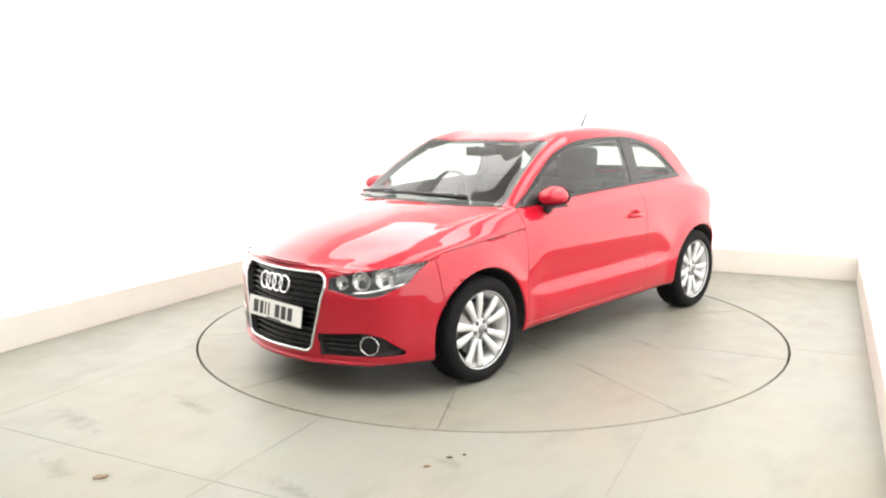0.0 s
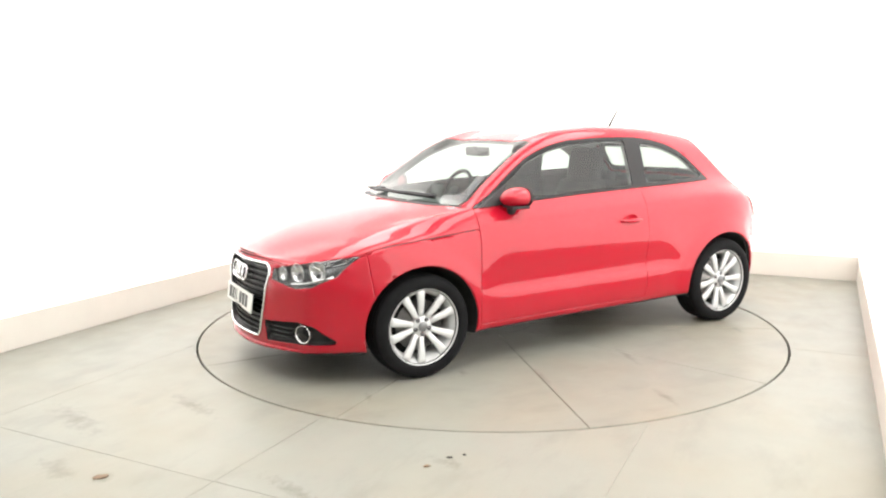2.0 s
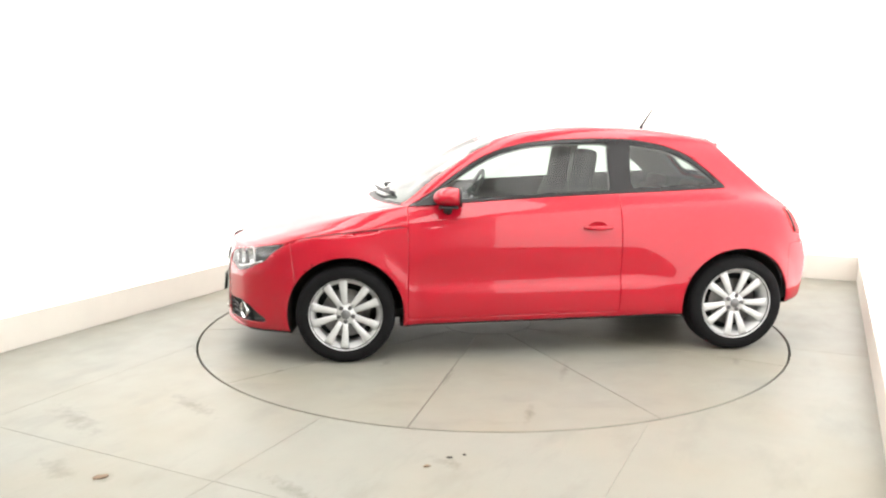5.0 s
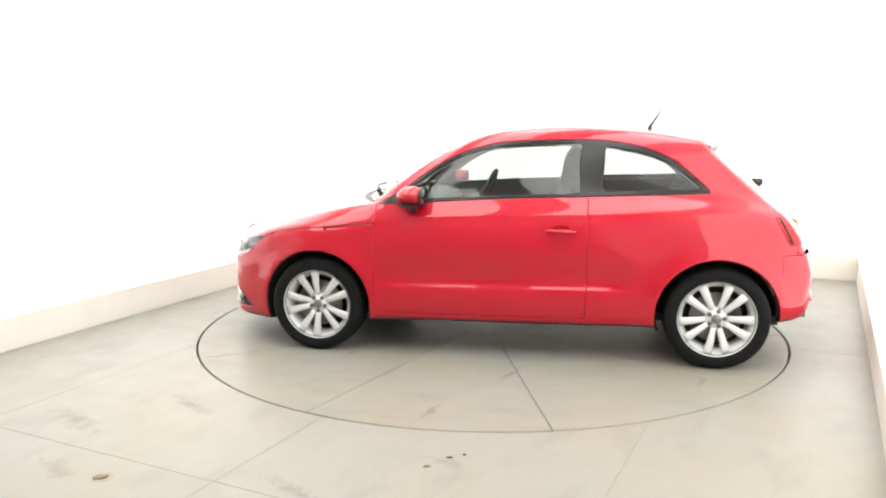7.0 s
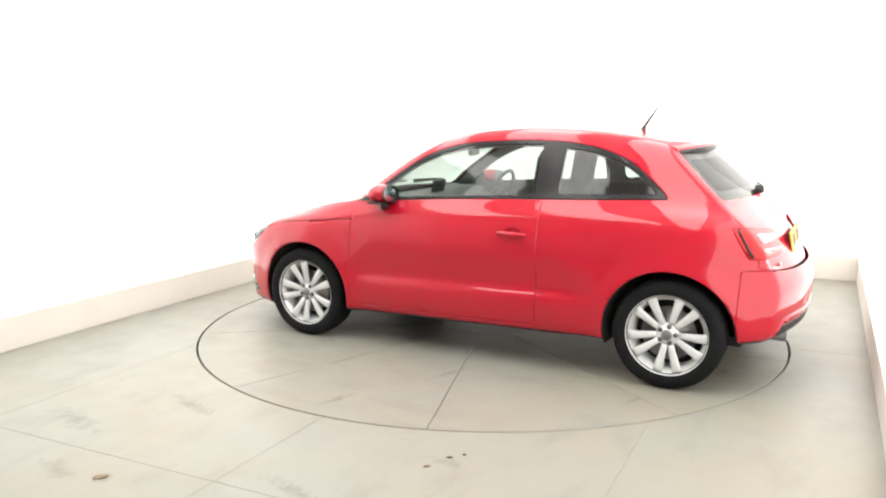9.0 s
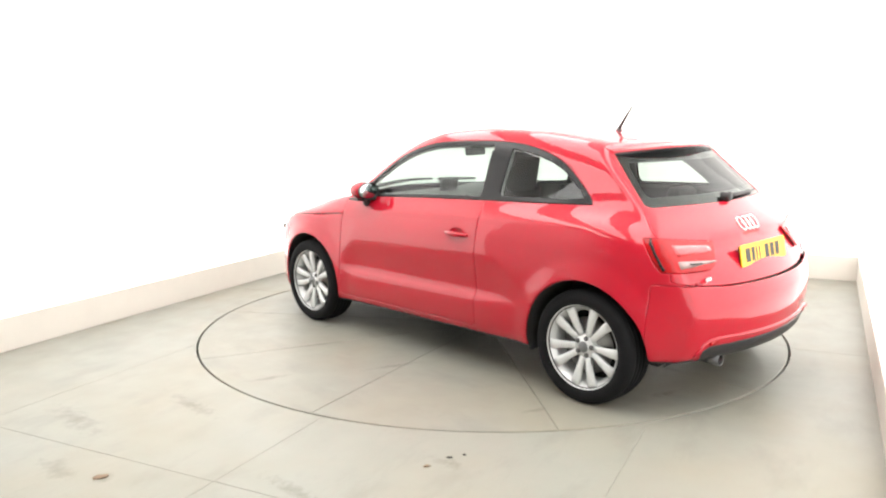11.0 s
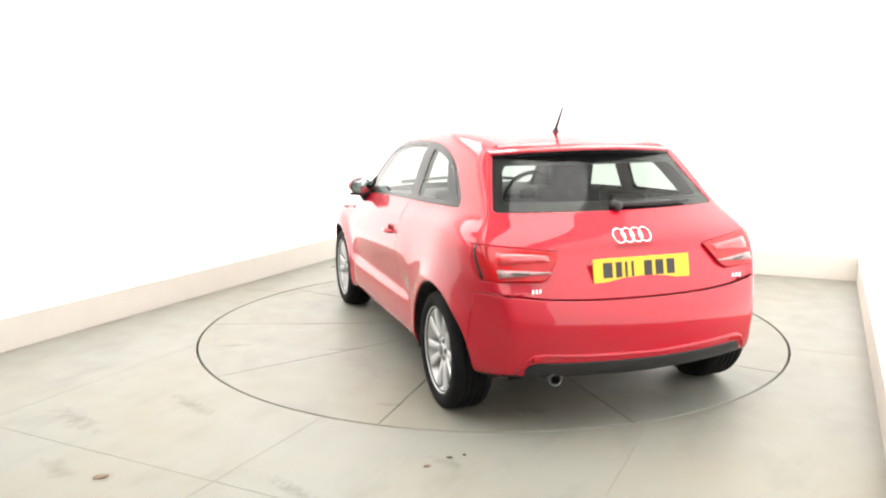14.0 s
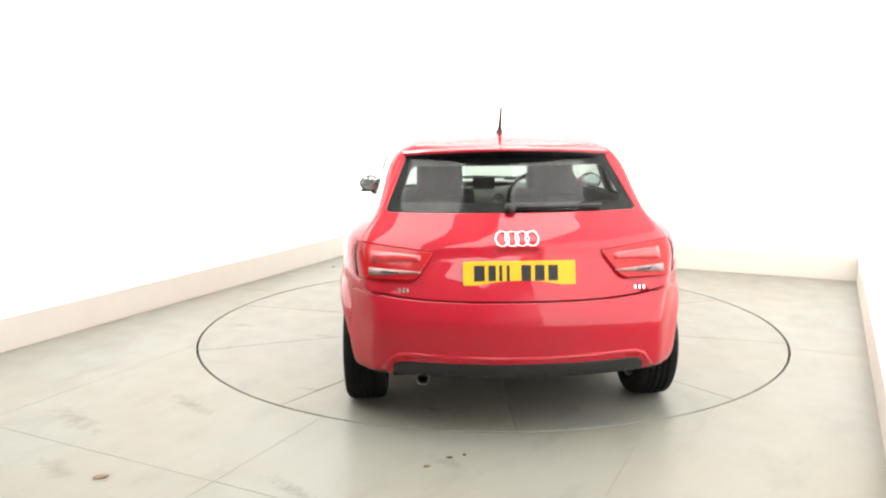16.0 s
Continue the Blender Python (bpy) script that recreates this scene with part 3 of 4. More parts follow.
def cut(bm, f):
    """Split the faces of bm along f = 0; a corner close to the line moves onto it instead."""
    lock = bm.verts.layers.int.get("lock") or bm.verts.layers.int.new("lock")
    bm.verts.ensure_lookup_table()
    bm.verts.index_update()
    val = f(*coords([v.co for v in bm.verts]))
    val[np.abs(val) < 2e-4] = 0.0

    def crossings():
        hit = [e for e in bm.edges if val[e.verts[0].index] * val[e.verts[1].index] < 0]
        if not hit:
            return hit, None, None
        A = np.array([tuple(e.verts[0].co) for e in hit])
        B = np.array([tuple(e.verts[1].co) for e in hit])
        fa = np.array([val[e.verts[0].index] for e in hit])
        lo, hi = np.zeros(len(hit)), np.ones(len(hit))
        for _ in range(14):
            mid = (lo + hi) / 2
            P = A + (B - A) * mid[:, None]
            same = f(P[:, 0], P[:, 1], P[:, 2]) * fa > 0
            lo, hi = np.where(same, mid, lo), np.where(same, hi, mid)
        k = (lo + hi) / 2
        return hit, k, A + (B - A) * k[:, None]
    hit, k, P = crossings()
    if not hit:
        return
    for i in np.argsort(np.minimum(k, 1 - k)):
        near = min(k[i], 1 - k[i])
        if near > 0.3:
            break
        v = hit[i].verts[0 if k[i] < 0.5 else 1]
        if v[lock] or val[v.index] == 0:
            continue
        v.co = P[i]
        val[v.index] = 0.0
    hit, k, P = crossings()
    zero = {v for v in bm.verts if val[v.index] == 0}
    touched = set()
    for v in zero:
        v[lock] = 1
        touched.update(v.link_faces)
    for e, t in zip(hit, k if hit else ()):
        _, v = bmesh.utils.edge_split(e, e.verts[0], float(min(max(t, 0.02), 0.98)))
        v[lock] = 1
        zero.add(v)
        touched.update(v.link_faces)
    for face in touched:
        if not face.is_valid:
            continue
        on = [v for v in face.verts if v in zero]
        if len(on) < 2:
            continue
        ring = list(face.verts)
        n = len(ring)
        for i in range(len(on)):
            p, q = on[i], on[(i + 1) % len(on)]
            gap = (ring.index(q) - ring.index(p)) % n
            if 2 <= gap <= n - 2:
                bmesh.utils.face_split(face, p, q)
                break


def groove(bm, rim=0.003, deep=0.006):
    """Turn the open edges of a panel down, so that neighbours leave a shut line."""
    for width in (0.006, rim):
        bmesh.ops.inset_region(bm, faces=bm.faces[:], thickness=width, use_boundary=True, use_even_offset=False)
    bm.normal_update()
    edge = [v for v in bm.verts if v.is_boundary]
    normal = {v: v.normal.copy() for v in edge}
    for v in edge:
        v.co -= normal[v] * deep
    return bm


def pick(src, keep):
    bm = src.copy()
    bm.faces.ensure_lookup_table()
    keep = set(keep)
    bmesh.ops.delete(bm, geom=[f for f in bm.faces if f.index not in keep], context="FACES")
    return bm


def one_side(bm, sign):
    b = bm.copy()
    bmesh.ops.delete(b, geom=[f for f in b.faces if f.calc_center_median().y * sign < 0], context="FACES")
    return b


car = new("car")
tagged(car, "glossy red three-door hatchback with silver alloy wheels, standing on the turntable", "car")

raw = body_mesh()
for f in (f_arch, f_side_window, f_front_pane, f_rear_pane, f_windscreen, f_cowl, f_bonnet, f_grille, f_headlight, f_fog,
          f_rear_window, f_tailgate, f_tail_light, f_rear_bumper, f_diffuser, f_front_bumper, f_door, f_fender):
    cut(raw, f)
bmesh.ops.remove_doubles(raw, verts=raw.verts, dist=0.0008)
bmesh.ops.dissolve_degenerate(raw, edges=raw.edges, dist=0.0005)
raw.normal_update()
raw.faces.index_update()
raw.faces.ensure_lookup_table()
cx, cy, cz = coords([f.calc_center_median() for f in raw.faces])
down = np.array([f.normal.z for f in raw.faces]) < -0.75
owner = np.full(len(cx), "body_shell", dtype=object)
for name, mask in (
        ("fender", f_fender(cx, cy, cz) < 0), ("front_bumper", f_front_bumper(cx, cy, cz) < 0),
        ("rear_bumper", f_rear_bumper(cx, cy, cz) < 0), ("door", f_door(cx, cy, cz) < 0),
        ("bonnet", f_bonnet(cx, cy, cz) < 0), ("tailgate", f_tailgate(cx, cy, cz) < 0),
        ("cowl", f_cowl(cx, cy, cz) < 0), ("windscreen", f_windscreen(cx, cy, cz) < 0),
        ("rear_window", f_rear_window(cx, cy, cz) < 0), ("window_trim", f_side_window(cx, cy, cz) < 0),
        ("front_pane", f_front_pane(cx, cy, cz) < 0), ("rear_pane", f_rear_pane(cx, cy, cz) < 0),
        ("diffuser", f_diffuser(cx, cy, cz) < 0), ("tail_light", f_tail_light(cx, cy, cz) < 0),
        ("headlight", f_headlight(cx, cy, cz) < 0), ("fog_recess", f_fog(cx, cy, cz) < 0),
        ("grille", f_grille(cx, cy, cz) < 0), ("underbody", down & (cz < 0.34)), ("gone", f_arch(cx, cy, cz) < 0)):
    owner[mask] = name
faces_of = {n: np.nonzero(owner == n)[0].tolist() for n in set(owner)}


def f_ridge(x, y, z):
    return most(x + 1.40, z - 0.872 + 0.03 * (np.abs(y) / 0.7) ** 2)


def tail_recess(bm):
    """Sink the plate field of the tailgate below its ridge."""
    cut(bm, f_ridge)
    for v in bm.verts:
        if v.co.x < -1.40:
            low = 0.872 - 0.03 * (abs(v.co.y) / 0.7) ** 2
            k = min(1, max(0, (low + 0.004 - v.co.z) / 0.012)) * min(1, max(0, (0.72 - abs(v.co.y)) / 0.06))
            v.co.x += 0.022 * k
    return bm


def panel(name, mat, sides=False, label="", deep=0.006, as_name=None):
    whole = pick(raw, faces_of[name])
    made = []
    for s in ((1, -1) if sides else (0,)):
        b = one_side(whole, s) if s else whole
        groove(b, deep=deep)
        if name == "tailgate":
            tail_recess(b)
        made.append(part(as_name or name, b, mat, car, label))
    return made


panel("body_shell", RED, label="red painted body shell with roof and rear quarters")
panel("fender", RED, True, deep=0.006)
panel("front_bumper", RED, deep=0.003)
panel("rear_bumper", RED, deep=0.004)
doors = panel("door", RED, True)
panel("bonnet", RED)
tailgate = panel("tailgate", RED)[0]
panel("cowl", BLACK, label="black plastic cowl under the windscreen", deep=0.012)
trims = panel("window_trim", GLOSSY_BLACK, True, "gloss black side window surround", deep=0.006)
panel("diffuser", BLACK, label="black plastic lower rear valance", deep=0.02)
panel("underbody", DARK, label="dark underbody")


def pane(name, sides, label, tint=GLASS, as_name=None, sink=0.004):
    whole = pick(raw, faces_of[name])
    for s in ((1, -1) if sides else (0,)):
        b = one_side(whole, s) if s else whole
        b.normal_update()
        for v, n in [(v, v.normal.copy()) for v in b.verts]:
            v.co -= n * sink
        ob = part(as_name or name, b, tint, car, label)
        ob.visible_shadow = False


pane("windscreen", False, "clear laminated windscreen")
pane("rear_window", False, "dark-tinted heated rear window", DARK_GLASS)
pane("front_pane", True, "green-tinted front side window", as_name="side_window")
pane("rear_pane", True, "green-tinted rear side window", as_name="side_window")


# black ceramic borders of the screens, just under the glass
def border(name, f, width, sink):
    bm = pick(raw, faces_of[name])
    cut(bm, lambda x, y, z: f(x, y, z) + width)
    bm.faces.ensure_lookup_table()
    c = coords([q.calc_center_median() for q in bm.faces])
    inner = f(*c) + width < 0
    bmesh.ops.delete(bm, geom=[q for q, k in zip(list(bm.faces), inner) if k], context="FACES")
    bm.normal_update()
    for v, n in [(v, v.normal.copy()) for v in bm.verts]:
        v.co -= n * sink
    part("screen_border", bm, GLOSSY_BLACK, car, "black printed border of the glass")


border("windscreen", f_windscreen, 0.022, 0.008)
border("rear_window", f_rear_window, 0.048, 0.008)

# backing added behind the shut lines; its dark colour is the gap shade
bm = pick(raw, [i for i in range(len(cx)) if owner[i] not in ("windscreen", "rear_window", "front_pane", "rear_pane", "gone", "headlight", "grille", "fog_recess", "window_trim")])
bm.normal_update()
for v, n in [(v, v.normal.copy()) for v in bm.verts]:
    v.co -= n * (0.034 if v.co.x < -1.5 else 0.015)
part("inner_skin", bm, DARK, car, "dark backing behind the panel gaps, their shade in its colour")

# cabin lining: what the painted shell hides from inside
bm = pick(raw, [i for i in range(len(cx)) if owner[i] in ("body_shell", "window_trim", "door", "tailgate") and cz[i] > 0.45 and -1.72 < cx[i] < 0.98])
bm.normal_update()
for v, n in [(v, v.normal.copy()) for v in bm.verts]:
    v.co -= n * 0.03
lower = bm.copy()
bmesh.ops.delete(bm, geom=[f for f in bm.faces if f.calc_center_median().z < 1.0], context="FACES")
bmesh.ops.delete(lower, geom=[f for f in lower.faces if f.calc_center_median().z >= 1.0], context="FACES")
part("roof_lining", bm, LINING, car, "pale grey roof lining")
part("door_lining", lower, CABIN, car, "dark grey cabin side lining")


# ---------------------------------------------------------------- car details
from_front = [f for f in raw.faces if f.normal.x > 0.35 and f.calc_center_median().x > 1.3]
from_rear = [f for f in raw.faces if f.normal.x < -0.2 and f.calc_center_median().x < -1.0]
CF = np.array([tuple(f.calc_center_median()) for f in from_front])
CR = np.array([tuple(f.calc_center_median()) for f in from_rear])


def surface_x(y, z, sign):
    C = CF if sign > 0 else CR
    d = (C[:, 1] - y) ** 2 + (C[:, 2] - z) ** 2
    i = np.argsort(d)[:6]
    w = 1 / (d[i] + 1e-5)
    return float((C[i, 0] * w).sum() / w.sum())


def offset_panel(name, mat, sink, parent, as_name, label="", side=0):
    b = pick(raw, faces_of[name])
    if side:
        b2 = one_side(b, side)
        b.free()
        b = b2
    b.normal_update()
    for v, n in [(v, v.normal.copy()) for v in b.verts]:
        v.co -= n * sink
    # walls from the sunk face up to the skin
    edges = [e for e in b.edges if e.is_boundary]
    nv = {v: v.normal.copy() for e in edges for v in e.verts}
    r = bmesh.ops.extrude_edge_only(b, edges=edges)
    back = {}
    for v in r["geom"]:
        if isinstance(v, bmesh.types.BMVert):
            near = min((q for e in v.link_edges for q in e.verts if q in nv), key=lambda q: (q.co - v.co).length, default=None)
            if near is not None:
                back[v] = nv[near]
    for v, n in back.items():
        v.co += n * (sink - 0.004)
    return part(as_name, b, mat, parent, label)


# grille: recessed black back, chrome surround, slats, rings, plate
grille = offset_panel("grille", BLACK, 0.05, car, "grille", "black single-frame grille with chrome surround")


def outline(pts, n=10):
    """Round the corners of a closed outline a little."""
    out = []
    k = len(pts)
    for i in range(k):
        p, q, r = Vector(pts[i - 1]), Vector(pts[i]), Vector(pts[(i + 1) % k])
        d = min(0.02, (p - q).length / 2.5, (r - q).length / 2.5)
        a, b = q + (p - q).normalized() * d, q + (r - q).normalized() * d
        for s in range(4):
            t = s / 3
            out.append((1 - t) ** 2 * a + 2 * t * (1 - t) * q + t * t * b)
        far = (r - q).length
        m = max(0, int(far / 0.05) - 1)
        e = r + (q - r).normalized() * d
        for s in range(1, m):
            out.append(b + (e - b) * s / m)
    return out


half = [(0.335, 0.672), (0.372, 0.645), (0.384, 0.605), (0.300, 0.262), (0.275, 0.243)]
full = half + [(-a, z) for a, z in reversed(half)]
bm = bmesh.new()
tube(bm, [(surface_x(q.x, q.y, 1) + 0.004, q.x, q.y) for q in outline(full)], 0.0075, 8, True)
part("chrome_surround", bm, CHROME, grille, "polished chrome grille surround")


def grille_half(z):
    return 0.300 + (z - 0.262) * (0.084 / 0.343) if z < 0.605 else 0.384 - (z - 0.605) * 0.35


for k in range(13):
    z = 0.268 + k * 0.0315
    w = grille_half(z) - 0.012
    bm = bmesh.new()
    rows = []
    for i in range(15):
        y = -w + 2 * w * i / 14
        x = surface_x(y, z, 1) - 0.022
        rows.append([bm.verts.new((x, y, z + 0.004)), bm.verts.new((x, y, z - 0.006)),
                     bm.verts.new((x - 0.035, y, z - 0.006)), bm.verts.new((x - 0.035, y, z + 0.004))])
    for p, q in zip(rows, rows[1:]):
        for i in range(4):
            bm.faces.new((p[i], p[(i + 1) % 4], q[(i + 1) % 4], q[i]))
    bm.faces.new(rows[0]); bm.faces.new(rows[-1])
    bmesh.ops.recalc_face_normals(bm, faces=bm.faces)
    part("slat", bm, GLOSSY_BLACK, grille, smooth=False)


def rings(parent, sign, z, radius, r, step, push):
    x0 = surface_x(0, z, sign)
    slope = math.atan2(surface_x(0, z + 0.03, sign) - surface_x(0, z - 0.03, sign), 0.06)
    for k in range(4):
        y = (k - 1.5) * step
        x = surface_x(y, z, sign) + sign * push
        bm = bmesh.new()
        tube(bm, [(x + math.sin(2 * math.pi * i / 32) * radius * math.tan(slope) * 0.9, y + math.cos(2 * math.pi * i / 32) * radius,
                   z + math.sin(2 * math.pi * i / 32) * radius) for i in range(32)], r, 8, True)
        part("ring", bm, CHROME, parent, "chrome emblem ring")


rings(grille, 1, 0.588, 0.045, 0.0068, 0.062, -0.004)


def plate(parent, sign, z, film, name, tilt):
    """A number plate: film on a board, plain bars where the characters stand."""
    x = surface_x(0, z, sign) + sign * (-0.006 if sign > 0 else -0.012)
    m = pose(x, 0, z, 0, tilt, 0)
    bm = bmesh.new()
    box(bm, (-0.004, -0.26, -0.0555), (0.004, 0.26, 0.0555), 0.003, m)
    board = part(name, bm, film, parent, "plate with black bars for characters", smooth=False)
    bm = bmesh.new()
    box(bm, (-0.012, -0.255, -0.06), (-0.005, 0.255, 0.05), 0.002, m) if sign > 0 else box(bm, (0.005, -0.255, -0.06), (0.012, 0.255, 0.05), 0.002, m)
    part("plate_holder", bm, BLACK, board, smooth=False)
    for k, (y, w) in enumerate(((-0.185, 0.05), (-0.126, 0.034), (-0.086, 0.014), (-0.052, 0.014), (0.032, 0.045), (0.094, 0.045), (0.156, 0.045))):
        bm = bmesh.new()
        yy = y * sign
        face = sign * 0.0046
        box(bm, (face - 0.0006, yy - w / 2, -0.036), (face + 0.0006, yy + w / 2, 0.036), 0, m)
        part("bar", bm, INK, board, smooth=False)
    bm = bmesh.new()
    box(bm, (sign * 0.0046 - 0.0006, -0.07, -0.053), (sign * 0.0046 + 0.0006, 0.07, -0.045), 0, m)
    part("maker_strip", bm, INK, board, smooth=False)


plate(grille, 1, 0.425, WHITE_PLATE, "number_plate", -8)
plate(tailgate, -1, 0.772, YELLOW, "number_plate", 10)
rings(tailgate, -1, 0.917, 0.031, 0.0034, 0.047, 0.004)
for y, w in ((0.54, 0.055), (-0.565, 0.06)):
    bm = bmesh.new()
    x = surface_x(y, 0.69, -1) + 0.022
    for k in range(3):
        box(bm, (x - 0.007, y - w / 2 + k * w / 3, 0.682), (x + 0.004, y - w / 2 + (k + 0.55) * w / 3, 0.702), 0.002)
    part("badge", bm, CHROME, tailgate, "small chrome badge", smooth=False)

SIDE = np.array([tuple(v.co) for v in raw.verts if v.co.y > 0.4])


def side_y(x, z):
    C = SIDE[np.abs(SIDE[:, 0] - x) < 0.06]
    d = (C[:, 0] - x) ** 2 + (C[:, 2] - z) ** 2
    i = np.argsort(d)[:4]
    w = 1 / (d[i] + 1e-5)
    return float((C[i, 1] * w).sum() / w.sum())


# added dark bead between bonnet and fender, the gap's shade as colour
for s in (1, -1):
    bm = bmesh.new()
    xs = [0.87 + 0.60 * i / 24 for i in range(25)]
    tube(bm, [(x, (side_y(x, float(Z5(x)) + 0.004) - 0.001) * s, float(Z5(x)) + 0.004) for x in xs], 0.0032, 6)
    part("bonnet_seal", bm, BLACK, car, "black bead, shade of the bonnet gap in its colour")


# lamps
def tail_band(s, y0, y1, low0, low1, high0, high1, n=10):
    """A thin curved band laid on the back of the body, from y0 to y1."""
    bm = bmesh.new()
    rings = []
    for i in range(n + 1):
        k = i / n
        y = (y0 + (y1 - y0) * k) * s
        lo, hi = low0 + (low1 - low0) * k, high0 + (high1 - high0) * k
        xl, xh = surface_x(y, lo, -1), surface_x(y, hi, -1)
        rings.append([bm.verts.new(p) for p in ((xl - 0.005, y, lo), (xh - 0.005, y, hi), (xh + 0.012, y, hi), (xl + 0.012, y, lo))])
    for a, b in zip(rings, rings[1:]):
        for q in range(4):
            bm.faces.new((a[q], a[(q + 1) % 4], b[(q + 1) % 4], b[q]))
    bm.faces.new(rings[0])
    bm.faces.new(rings[-1][::-1])
    bmesh.ops.recalc_face_normals(bm, faces=bm.faces)
    return bm


for s in (1, -1):
    lamp = offset_panel("headlight", LAMP_BOWL, 0.045, car, "headlight", "clear headlight with silver reflectors", s)
    b = one_side(pick(raw, faces_of["headlight"]), s)
    ob = part("lens", b, LENS, lamp, "clear plastic lens")
    ob.visible_shadow = False
    for y, z, r in ((0.452, 0.628, 0.040), (0.545, 0.640, 0.054), (0.658, 0.655, 0.060)):
        bm = bmesh.new()
        x = surface_x(y * s, z, 1)
        lathe(bm, [(r, 0.026), (r * 0.93, 0.028), (r * 0.90, 0.016), (r * 0.7, 0.004), (0.35 * r, -0.006), (0.001, -0.008)], 28)
        turn = 12 + (y - 0.4) * 60
        bmesh.ops.transform(bm, matrix=pose(x - 0.045, y * s, z, 0, 0, -90 + turn * s), verts=bm.verts)
        part("reflector", bm, REFLECTOR, lamp, "silver reflector bowl")
    bm = bmesh.new()
    pts = []
    for i in range(14):
        t = i / 13
        y = 0.53 + 0.20 * t
        z = 0.578 + 0.05 * t ** 2
        pts.append((surface_x(y * s, z, 1) - 0.018, y * s, z))
    tube(bm, pts, 0.008, 8)
    part("light_strip", bm, REFLECTOR, lamp, "silver running light strip")
    # fog recess and lamp
    fog = offset_panel("fog_recess", BLACK, 0.035, car, "air_intake", "black lower intake with fog lamp", s)
    fx, fy, fz = surface_x(0.615 * s, 0.302, 1), 0.615 * s, 0.302
    bm = bmesh.new()
    lathe(bm, [(0.048, -0.03), (0.053, 0.002), (0.051, 0.006), (0.0475, 0.003), (0.045, -0.02)], 36)
    m = pose(fx - 0.008, fy, fz, 0, 0, -90 + 30 * s)
    bmesh.ops.transform(bm, matrix=m, verts=bm.verts)
    part("fog_ring", bm, CHROME, fog, "chrome fog lamp ring")
    bm = bmesh.new()
    lathe(bm, [(0.045, -0.005), (0.03, 0.001), (0.001, 0.003)], 30)
    bmesh.ops.transform(bm, matrix=m, verts=bm.verts)
    part("fog_lens", bm, GLOSSY_BLACK, fog, "dark fog lamp lens")
    for z in (0.268, 0.295, 0.322):
        bm = bmesh.new()
        tube(bm, [(surface_x(y * s, z, 1) - 0.016, y * s, z) for y in (0.37, 0.43, 0.49, 0.55)], 0.006, 6)
        part("slat", bm, GLOSSY_BLACK, fog)
    # tail lamp
    b = one_side(pick(raw, faces_of["tail_light"]), s)
    groove(b, deep=0.008)
    tail = part("tail_light", b, LAMP_RED, car, "red tail lamp with a pale strip")
    part("lamp_strip", tail_band(s, 0.455, 0.690, 0.822, 0.812, 0.846, 0.866), LAMP_GLOSS, tail, "brighter red inner lamp")
    part("reverse_lamp", tail_band(s, 0.455, 0.700, 0.772, 0.757, 0.776, 0.792), LAMP_CLEAR, tail, "grey clear reversing lamp")
    part("lower_bezel", tail_band(s, 0.56, 0.64, 0.770, 0.766, 0.774, 0.778), GLOSSY_BLACK, tail, "dark slot in the clear lamp")
    # dark edge of the lamp on the flank
    bm = bmesh.new()
    pts = []
    for i in range(8):
        z = 0.748 + 0.145 * i / 7
        x = -1.548 - (0.905 - z) * 0.55
        pts.append((x - 0.01, (side_y(x - 0.01, z) - 0.004) * s, z))
    tube(bm, pts, 0.009, 6)
    part("lamp_edge", bm, GLOSSY_BLACK, tail, "dark edge strip")


# door handles: bowl and grip
for door, s in zip(doors, (1, -1)):
    y = side_y(-0.325, 0.81)
    bm = bmesh.new()
    lathe(bm, [(0.048, 0.001), (0.044, 0.003), (0.040, -0.002), (0.001, -0.004)], 32)
    bmesh.ops.transform(bm, matrix=pose(-0.325, y * s + 0.001 * s, 0.81, 0, 0, 0 if s > 0 else 180) @ Matrix.Diagonal((1.35, 1, 0.85, 1)), verts=bm.verts)
    bowl = part("handle_bowl", bm, RED, door)
    bm = bmesh.new()
    tube(bm, [(-0.235 - 0.18 * i / 12, (y + 0.010 + 0.022 * math.sin(math.pi * i / 12)) * s, 0.812 - 0.004 * i / 12) for i in range(13)],
         lambda t: 0.008 + 0.007 * math.sin(math.pi * t), 10)
    part("door_handle", bm, RED, door, "red pull handle")

